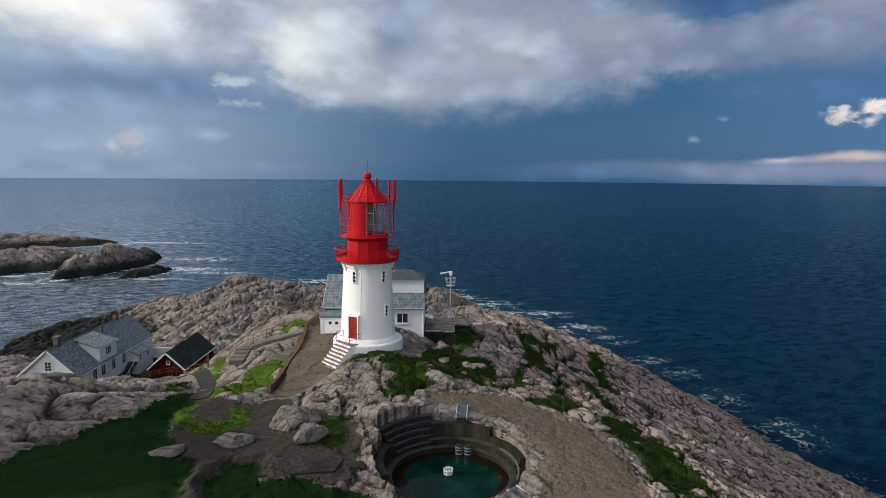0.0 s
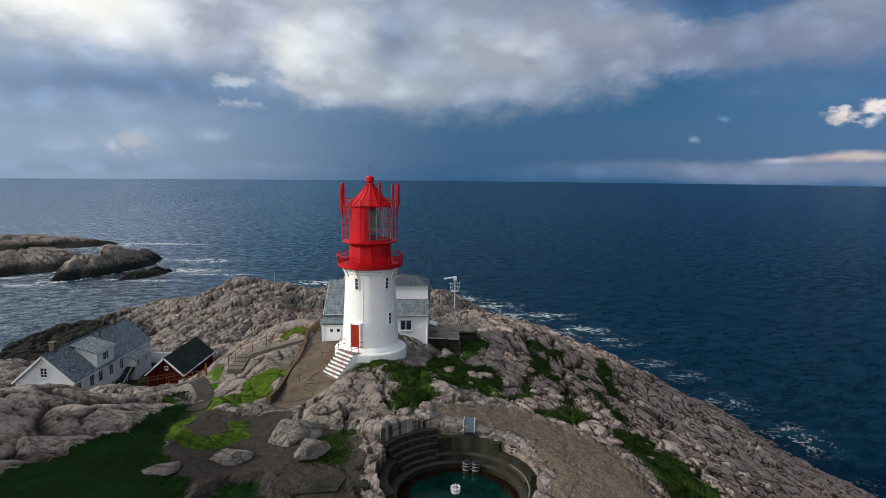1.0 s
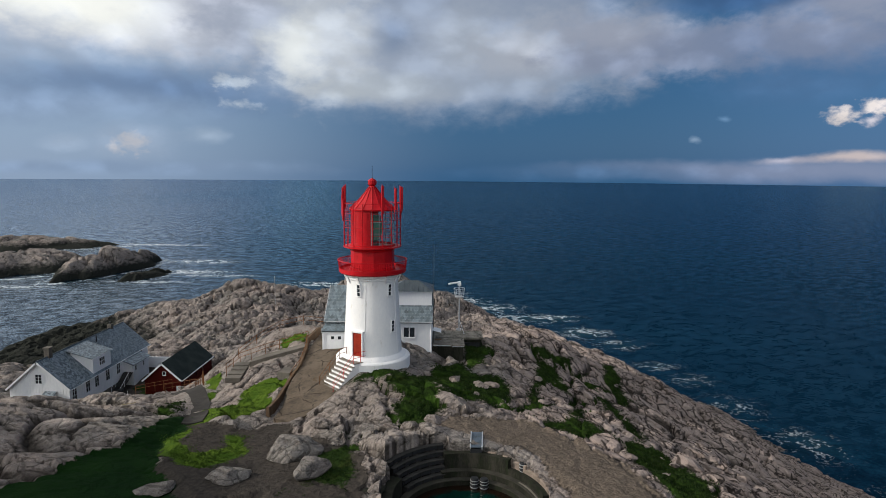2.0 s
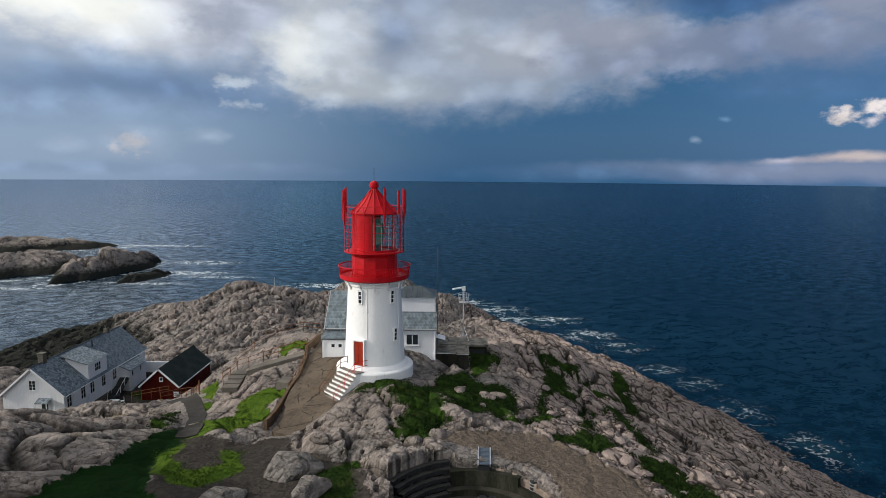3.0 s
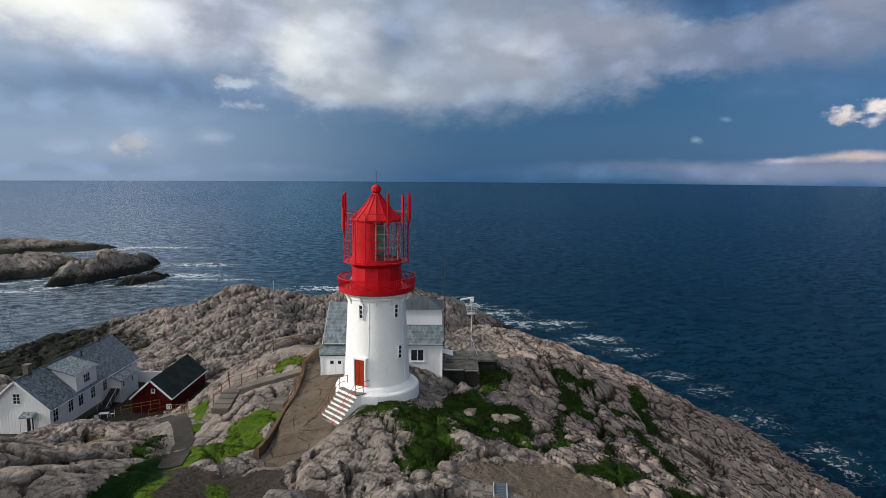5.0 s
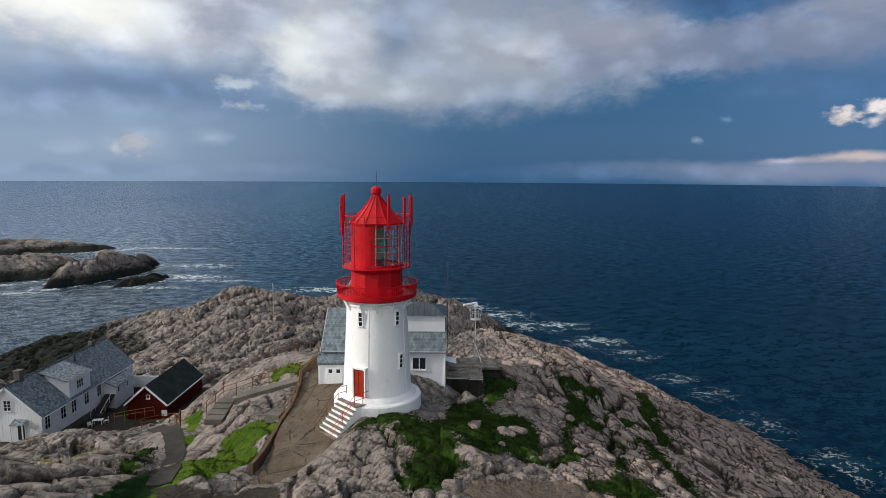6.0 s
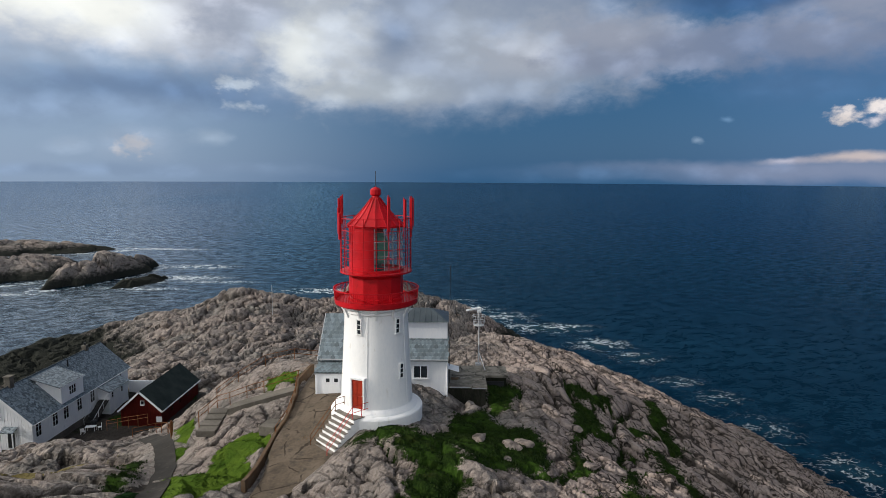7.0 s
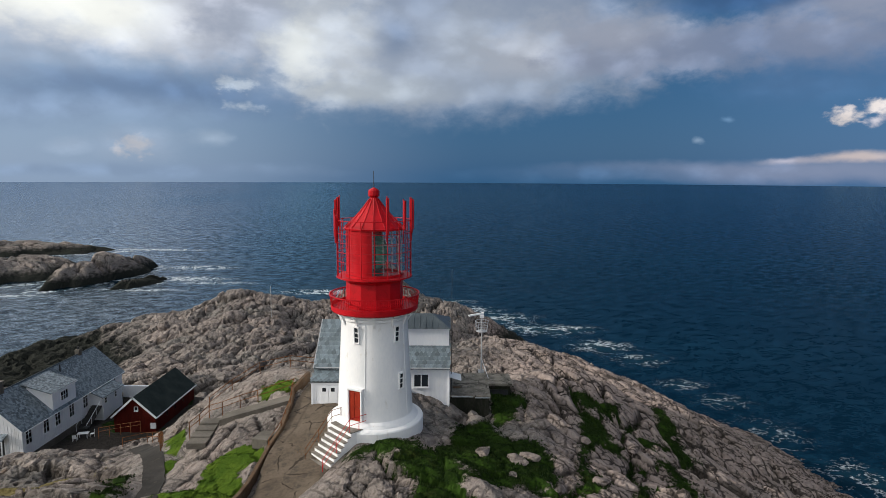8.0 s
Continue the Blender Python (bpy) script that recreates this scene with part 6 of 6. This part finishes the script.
# ---------------------------------------------------------------- the round pool
def pool_water():
    m = bpy.data.materials.new("pool_water")
    m.use_nodes = True
    n = Nodes(m.node_tree)
    place = n.add("ShaderNodeTexCoord").outputs["Object"]
    cloudy = n.noise(place, 0.5, 5, 0.6, 0.6)
    b = n.add("ShaderNodeBsdfPrincipled")
    r = n.add("ShaderNodeVectorMath", operation="LENGTH")
    n.put(r.inputs[0], place)
    deep = n.mix(n.step(cloudy, 0.4, 0.7), (0.001, 0.012, 0.010, 1), (0.002, 0.03, 0.021, 1))
    weed = n.math("MULTIPLY_ADD", n.math("SUBTRACT", n.noise(place, 1.4, 7, 0.7), 0.5), 1.6, r.outputs["Value"])
    n.put(b.inputs["Base Color"], n.mix(n.step(weed, 3.0, 3.5), deep, (0.010, 0.006, 0.004, 1)))
    b.inputs["Roughness"].default_value, b.inputs["IOR"].default_value, b.inputs["Specular IOR Level"].default_value = 0.1, 1.33, 0.12
    n.put(b.inputs["Normal"], n.bump(n.noise(place, 3.0, 3), 0.08, 0.05))
    n.put(n.add("ShaderNodeOutputMaterial").inputs[0], b.outputs[0])
    return m


def arc(r0, r1, z0, z1, a0, a1, seg=24):
    """A curved block between two radii, heights and angles."""
    bm = bmesh.new()
    rings = []
    for k in range(seg + 1):
        a = radians(a0 + (a1 - a0) * k / seg)
        s, c = math.sin(a), -math.cos(a)
        rings.append([bm.verts.new((r * s, r * c, z)) for r, z in ((r0, z0), (r1, z0), (r1, z1), (r0, z1))])
    for a, b in zip(rings, rings[1:]):
        for i in range(4):
            j = (i + 1) % 4
            bm.faces.new((a[i], a[j], b[j], b[i]))
    bm.faces.new(rings[0]), bm.faces.new(rings[-1][::-1])
    return bm


def round_pool():
    t = thing("round_pool", POOL[0], POOL[1], 33.1, 0, "old round concrete pit holding dark green water", "pool")
    part("water", lathe([(0.0, 0.0), (4.05, 0.0)], 64), pool_water(), t, "still dark green water")
    # pit walls take the dark concrete, which holds the recess shade
    part("inner_wall", arc(3.98, 4.3, -1.6, 0.34, 0, 360, 72), DARK_CONCRETE, t, "mossy inner ring wall with shade in its colour")
    part("inner_ledge", arc(3.95, 4.46, 0.34, 0.4, 0, 360, 72), CONCRETE_WET, t)
    part("step_ring", arc(4.36, 4.7, -1.0, 0.8, 96, 200, 50), DARK_CONCRETE, t)
    part("step_ledge", arc(4.33, 4.82, 0.8, 0.86, 96, 200, 50), CONCRETE_WET, t)
    part("outer_wall", arc(4.76, 5.3, -1.6, 1.9, 142, 196, 30), DARK_CONCRETE, t, "high mossy back wall with recess shade in its colour")
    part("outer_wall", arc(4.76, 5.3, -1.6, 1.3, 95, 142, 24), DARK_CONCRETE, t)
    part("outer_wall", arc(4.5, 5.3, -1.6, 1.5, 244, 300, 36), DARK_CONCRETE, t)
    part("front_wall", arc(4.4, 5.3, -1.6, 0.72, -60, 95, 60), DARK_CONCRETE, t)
    part("kerb", arc(4.5, 4.6, 0.82, 0.9, 70, 128, 30), CONCRETE, t, "pale concrete kerb")
    # dressed stones along the east rim
    for k in range(26):
        a = 98 + 62 * k / 25 + random.uniform(-0.6, 0.6)
        s = part("stone", box(-random.uniform(0.16, 0.26), random.uniform(0.16, 0.26), -0.2, 0.24, -0.5, random.uniform(0.1, 0.38), 0.06), ROCK, t)
        s.matrix_basis = pose(5.35 * math.sin(radians(a)), -5.35 * math.cos(radians(a)), 1.2 + 0.5 * (k / 25), random.uniform(-8, 8), random.uniform(-8, 8), a)
    return t


CONCRETE_WET = material("algae_concrete", (0.026, 0.025, 0.02), (0.055, 0.052, 0.043), 0.9, 0.7, 0.01, wear=(0.05, 0.055, 0.04), wear_amount=0.6)
ROCK = material("dressed_granite", (0.14, 0.115, 0.095), (0.25, 0.20, 0.165), 1.3, 0.85, 0.04, wear=(0.14, 0.12, 0.10), wear_amount=0.5, each=0.25)
round_pool()


BENCH_TOP = material("bench_planks", (0.022, 0.022, 0.021), (0.055, 0.053, 0.05), 1.2, 0.8, 0.006, stretch=(0.4, 2, 2))


def benches():
    t = thing("tiered_benches", POOL[0], POOL[1], 33.1, 0, "curved tier of dark weathered plank benches", "bench")
    for k in range(5):
        r, z = 4.35 + 0.3 * k, 0.72 + 0.39 * k
        part("seat_plank", arc(r - 0.06, r + 0.3, z - 0.06, z, 197 - 0.6 * k, 238 + 1.2 * k, 14), BENCH_TOP, t)
        part("front_board", arc(r + 0.02, r + 0.06, z - 0.34, z - 0.1, 197 - 0.6 * k, 238 + 1.2 * k, 14), DARK, t)
        for a in (199, 209, 219, 229, 237):
            p = part("support", box(-0.05, 0.05, -0.18, 0.18, -z - 0.2, z - 0.07), DARK_WOOD, t)
            p.matrix_basis = pose((r + 0.18) * math.sin(radians(a)), -(r + 0.18) * math.cos(radians(a)), 0, 0, 0, a)
    return t


benches()


def float_cage():
    t = thing("float", 0.5, 39.25, 33.1, 0, "white slatted float in the middle of the pool", "float")
    part("core", lathe([(0.0, -0.2), (0.3, -0.2), (0.3, 0.32), (0.0, 0.34)], 20), GREY_PAINT, t)
    for z in (0.08, 0.42):
        part("hoop", lathe([(0.38, z), (0.43, z), (0.43, z + 0.06), (0.38, z + 0.06), (0.38, z)], 24), WHITE, t)
    for k in range(16):
        a = radians(22.5 * k)
        part("slat", rod((0.4 * math.cos(a), 0.4 * math.sin(a), -0.15), (0.42 * math.cos(a), 0.42 * math.sin(a), 0.62), 0.026, 5), WHITE, t)
    t.scale = (0.72, 0.72, 0.72)
    return t


float_cage()


def barrel(x, y, z, label):
    t = thing("barrel", x, y, z, 0, label, "barrel", "barrels by the pool")
    part("body", lathe([(0.0, -0.5), (0.26, -0.5), (0.28, 0.0), (0.28, 0.42), (0.25, 0.5), (0.0, 0.5)], 20), DARK, t, smooth=True)
    for zz in (-0.12, 0.14, 0.34):
        part("hoop", lathe([(0.285, zz), (0.3, zz), (0.3, zz + 0.05), (0.285, zz + 0.05)], 20), STEEL, t)
    return t


barrel(1.35, 42.3, 33.3, "dark barrel with pale hoops at the water's edge")
barrel(1.98, 42.2, 33.3, "dark barrel with pale hoops at the water's edge")
barrel(4.6, 42.2, 34.5, "dark barrel with pale hoops on the pool's rim")


def gangway(x, y, z, turn, length, tip, label):
    t = thing("gangway", x, y, z, turn, label, "gangway", "gangways by the pool")
    part("deck", box(-0.36, 0.36, 0.0, length, -0.05, 0.0), BLUE_PANEL, t)
    for s in (-1, 1):
        part("side_rail", box(s * 0.4 - 0.04, s * 0.4 + 0.04, 0.0, length, -0.14, 0.07, 0.01), STEEL, t)
    for k in range(int(length / 0.16)):
        part("grating_bar", box(-0.36, 0.36, 0.16 * k, 0.16 * k + 0.035, 0.0, 0.02), SHEET, t)
    t.matrix_basis = pose(x, y, z, tip, 0, turn)
    return t


gangway(1.5, 43.4, 35.42, -4, 2.1, 5, "grey steel gangway of blue grating above the pool")
gangway(5.6, 33.6, 34.2, 38, 2.0, 5, "grey steel gangway of blue grating at the pool's foot")
part("gangway_post", box(-0.4, 0.4, -0.1, 0.1, -1.2, 0.0), DARK).matrix_basis = pose(1.5, 43.5, 35.27)
tagged(bpy.data.objects["gangway_post"], "dark timber trestle under the gangway", "trestle")
portal = thing("portal", -5.1, 38.0, 33.6, 78, "concrete doorway sunk beside the pool", "doorway")
part("side_wall", box(-1.45, -1.15, -0.6, 0.7, -1.2, 1.2, 0.03), DARK_CONCRETE, portal)
part("side_wall", box(0.85, 1.15, -0.6, 0.7, -1.2, 1.2, 0.03), DARK_CONCRETE, portal)
part("lintel", box(-1.5, 1.2, -0.6, 0.7, 1.2, 1.38, 0.05), DARK_CONCRETE, portal)
# solid dark panel in place of the shade inside the doorway
part("opening_shade", box(-1.2, 0.9, 0.0, 0.3, -1.2, 1.2), DARK, portal, "dark panel for the shade in the doorway")
flag = part("concrete_slab", slab([(-11.2, 34.8, 0), (-6.6, 35.6, 0), (-6.3, 37.2, 0), (-9, 37.8, 0), (-11, 37.2, 0)], 0.6), DARK_CONCRETE)
flag.matrix_basis = pose(0, 0, ground_z(-9, 36.2) - 0.06)
tagged(flag, "flat grey concrete slab in the grass", "slab")


# ---------------------------------------------------------------- boulders
def boulder_mesh(seed, flat):
    """A block of granite: a ball cut by several planes, with worn edges and fine relief."""
    rng = random.Random(seed)
    bm = bmesh.new()
    bmesh.ops.create_icosphere(bm, subdivisions=4, radius=1.0)
    cuts = []
    for _ in range(15):
        d = Vector((rng.gauss(0, 1), rng.gauss(0, 1), rng.gauss(0.1, 0.9))).normalized()
        cuts.append((d, rng.uniform(0.5, 0.86)))
    off = Vector((rng.uniform(0, 50), rng.uniform(0, 50), 0))
    for v in bm.verts:
        p = v.co.copy()
        for d, h in cuts:
            over = p.dot(d) - h
            if over > 0:
                p -= d * over * 0.93
        p += v.co * (0.07 * noise.noise(p * 2.2 + off) + 0.035 * noise.noise(p * 6 + off))
        v.co = p
    for f in bm.faces:
        f.smooth = False
    return bm


SHAPES = []
for k in range(5):
    me = bpy.data.meshes.new("boulder")
    b = boulder_mesh(100 + k, 1.0)
    b.to_mesh(me)
    b.free()
    me.materials.append(LAND)
    SHAPES.append(me)


def boulder(x, y, rx, ry, rz, turn, k, label="", sink=0.35):
    ob = new("boulder", SHAPES[k % 5])
    ob.matrix_basis = Matrix.LocRotScale((x, y, ground_z(x, y) + rz * (0.75 - sink)), Euler((0, 0, radians(turn))), (rx, ry, rz))
    return tagged(ob, label or "grey-pink weathered granite boulder resting on the rocks", "boulder", "loose boulders")


for x, y, rx, ry, rz, turn, k in (
        (-11.0, 43.0, 2.2, 1.5, 1.0, 15, 0), (-9.2, 39.9, 1.5, 1.3, 0.95, 70, 1), (-14.2, 39.4, 1.5, 1.1, 0.5, 20, 2),
        (-18.0, 38.0, 1.6, 0.9, 0.35, 35, 4), (-9.8, 46.4, 0.9, 0.7, 0.6, 10, 1), (-1.6, 47.2, 1.0, 0.7, 0.6, 40, 2), (0.2, 56.2, 0.8, 0.6, 0.5, 10, 3),
        (17.6, 47.6, 1.5, 1.0, 0.7, -30, 0), (19.0, 46.0, 1.0, 0.8, 0.6, 20, 1), (3.6, 57.4, 1.1, 0.6, 0.35, -25, 4), (2.5, 56.0, 0.9, 0.6, 0.4, -30, 2)):
    boulder(x, y, rx, ry, rz, turn, k)
rng = random.Random(5)
made = 0
while made < 120:
    x, y = rng.uniform(-95, -24), rng.uniform(60, 200)
    z = ground_z(x, y)
    if z < 4 or (-72 < x < -28 and 60 < y < 118) or (x > -34 and y < 90):
        continue
    s = rng.uniform(0.45, 1.25) * (0.6 + y / 200)
    boulder(x, y, s * rng.uniform(0.8, 1.3), s * rng.uniform(0.7, 1.1), s * rng.uniform(0.5, 0.8), rng.uniform(0, 360), rng.randrange(5), "rounded grey granite boulder among fallen rocks")
    made += 1
made = 0
while made < 90:
    x, y = rng.uniform(-34, 30), rng.uniform(36, 84)
    j, i = int(np.searchsorted(ys, y)), int(np.searchsorted(xs, x))
    k = j * nx + i
    if lawn[k] + bright[k] + gravel[k] + yard[k] > 0.05 or math.hypot(x - POOL[0], y - POOL[1]) < 7.5 or math.hypot(x - TOWER[0], y - TOWER[1]) < 5 or (-16 < x < 2 and 50 < y < 74) or (x < -18 and y < 68):
        continue
    s = rng.uniform(0.25, 0.8)
    boulder(x, y, s * rng.uniform(0.8, 1.4), s * rng.uniform(0.7, 1.0), s * rng.uniform(0.3, 0.5), rng.uniform(0, 360), rng.randrange(5), "small broken granite block lying on the slope")
    made += 1


# ---------------------------------------------------------------- grass tufts
def tufts(name, weight, count, tall, low, high, label, seed):
    """Short blades of grass spread where the turf grows."""
    r = np.random.default_rng(seed)
    j, i = np.meshgrid(np.arange(ny - 1), np.arange(nx - 1), indexing="ij")
    w = weight.reshape(ny, nx)[:-1, :-1] * np.outer(np.diff(ys), np.diff(xs))
    w = np.where((ys[:-1, None] < 90) & (ys[:-1, None] > 28) & (np.abs(xs[None, :-1]) < 42), w, 0).ravel()
    pick = r.choice(len(w), count, p=w / w.sum())
    jj, ii = pick // (nx - 1), pick % (nx - 1)
    x = xs[ii] + r.random(count) * (xs[ii + 1] - xs[ii])
    y = ys[jj] + r.random(count) * (ys[jj + 1] - ys[jj])
    z = height_grid[jj, ii]
    verts, tris = [], []
    for b in range(3):
        a = r.random(count) * 2 * np.pi
        h = tall * (0.5 + r.random(count))
        wide = 0.035 + 0.05 * r.random(count)
        lean = 0.6 * h * (r.random(count) - 0.2)
        dx, dy = np.cos(a), np.sin(a)
        v = np.stack([np.stack([x - dy * wide, y + dx * wide, z - 0.05], -1), np.stack([x + dy * wide, y - dx * wide, z - 0.05], -1), np.stack([x + dx * lean, y + dy * lean, z + h], -1)], 1)
        verts.append(v.reshape(-1, 3))
    verts = np.concatenate(verts)
    mat = bpy.data.materials.new(name)
    mat.use_nodes = True
    n = Nodes(mat.node_tree)
    each = n.add("ShaderNodeNewGeometry").outputs["Random Per Island"]
    s = n.add("ShaderNodeBsdfPrincipled")
    n.put(s.inputs["Base Color"], n.mix(each, (*low, 1), (*high, 1)))
    s.inputs["Roughness"].default_value, s.inputs["Specular IOR Level"].default_value = 0.7, 0.2
    n.put(n.add("ShaderNodeOutputMaterial").inputs[0], s.outputs[0])
    ob = mesh_object(name, verts.tolist(), np.arange(len(verts)).reshape(-1, 3).tolist(), mat)
    return tagged(ob, label, "grass", kind="stuff")


tufts("bright_grass", bright, 9000, 0.035, (0.035, 0.075, 0.008), (0.07, 0.12, 0.014), "fresh bright green grass between rocks", 2)
tufts("wild_grass", np.where(moss > 0.35, moss, 0), 16000, 0.07, (0.007, 0.02, 0.004), (0.03, 0.055, 0.009), "dark green wild grass and heather in the clefts", 3)


def dry_shrub():
    """Withered brown stalks along the open side of the lighthouse stairs."""
    r = random.Random(11)
    t = thing("dry_shrub", -11.2, 57.2, 34.8, 0, "withered rusty-brown shrub beside the lighthouse steps", "shrub")
    bm = bmesh.new()
    for _ in range(420):
        a = r.uniform(-1.5, 1.5)
        x, y = -0.72 * a - 0.69 * r.uniform(0.1, 0.55), -0.69 * a + 0.72 * r.uniform(0.1, 0.55)
        tall, turn, lean = r.uniform(0.25, 0.95), r.uniform(0, 6.28), r.uniform(0.0, 0.3)
        w = r.uniform(0.012, 0.03)
        dx, dy = math.cos(turn), math.sin(turn)
        v = [bm.verts.new(p) for p in ((x - dy * w, y + dx * w, -0.1), (x + dy * w, y - dx * w, -0.1), (x + dx * lean + dy * w, y + dy * lean - dx * w, 0.6 * tall), (x + 1.6 * dx * lean, y + 1.6 * dy * lean, tall))]
        bm.faces.new((v[0], v[1], v[2])), bm.faces.new((v[0], v[2], v[3]))
    part("stalks", bm, WITHERED, t)
    return t


WITHERED = material("withered_stalks", (0.09, 0.055, 0.022), (0.21, 0.125, 0.045), 1.6, 0.85)
dry_shrub()


# ---------------------------------------------------------------- garden furniture by the dwelling
def garden_table(x, y):
    z = ground_z(x, y)
    t = thing("garden_table", x, y, z, 12, "small white garden table on the yard", "table")
    part("tabletop", box(-0.7, 0.7, -0.42, 0.42, 0.7, 0.75, 0.01), WHITE, t)
    for i in (-0.6, 0.6):
        for j in (-0.34, 0.34):
            part("leg", box(i - 0.03, i + 0.03, j - 0.03, j + 0.03, -0.1, 0.7), WHITE, t)
    return t


def garden_chair(x, y, turn):
    z = ground_z(x, y)
    t = thing("garden_chair", x, y, z, turn, "white plastic garden chair on the yard", "chair", "garden chairs")
    part("seat", box(-0.26, 0.26, -0.26, 0.26, 0.4, 0.45, 0.01), WHITE, t)
    part("backrest", box(-0.26, 0.26, 0.22, 0.28, 0.45, 0.95, 0.02), WHITE, t)
    for i in (-0.22, 0.22):
        for j in (-0.22, 0.22):
            part("leg", box(i - 0.025, i + 0.025, j - 0.025, j + 0.025, -0.1, 0.4), WHITE, t)
    return t


garden_table(-53.0, 97.4)
first_chair = garden_chair(-53.6, 96.4, 200)
copy_thing(first_chair, pose(-52.0, 97.9, ground_z(-52.0, 97.9), 0, 0, 300))
bin_ = part("barbecue", lathe([(0.0, -0.1), (0.1, -0.1), (0.1, 0.5), (0.38, 0.6), (0.44, 0.85), (0.3, 1.05), (0.0, 1.1)], 16), DARK, smooth=True)
bin_.matrix_basis = pose(-53.4, 98.9, ground_z(-53.4, 98.9))
tagged(bin_, "round black covered barbecue by the house wall", "barbecue")
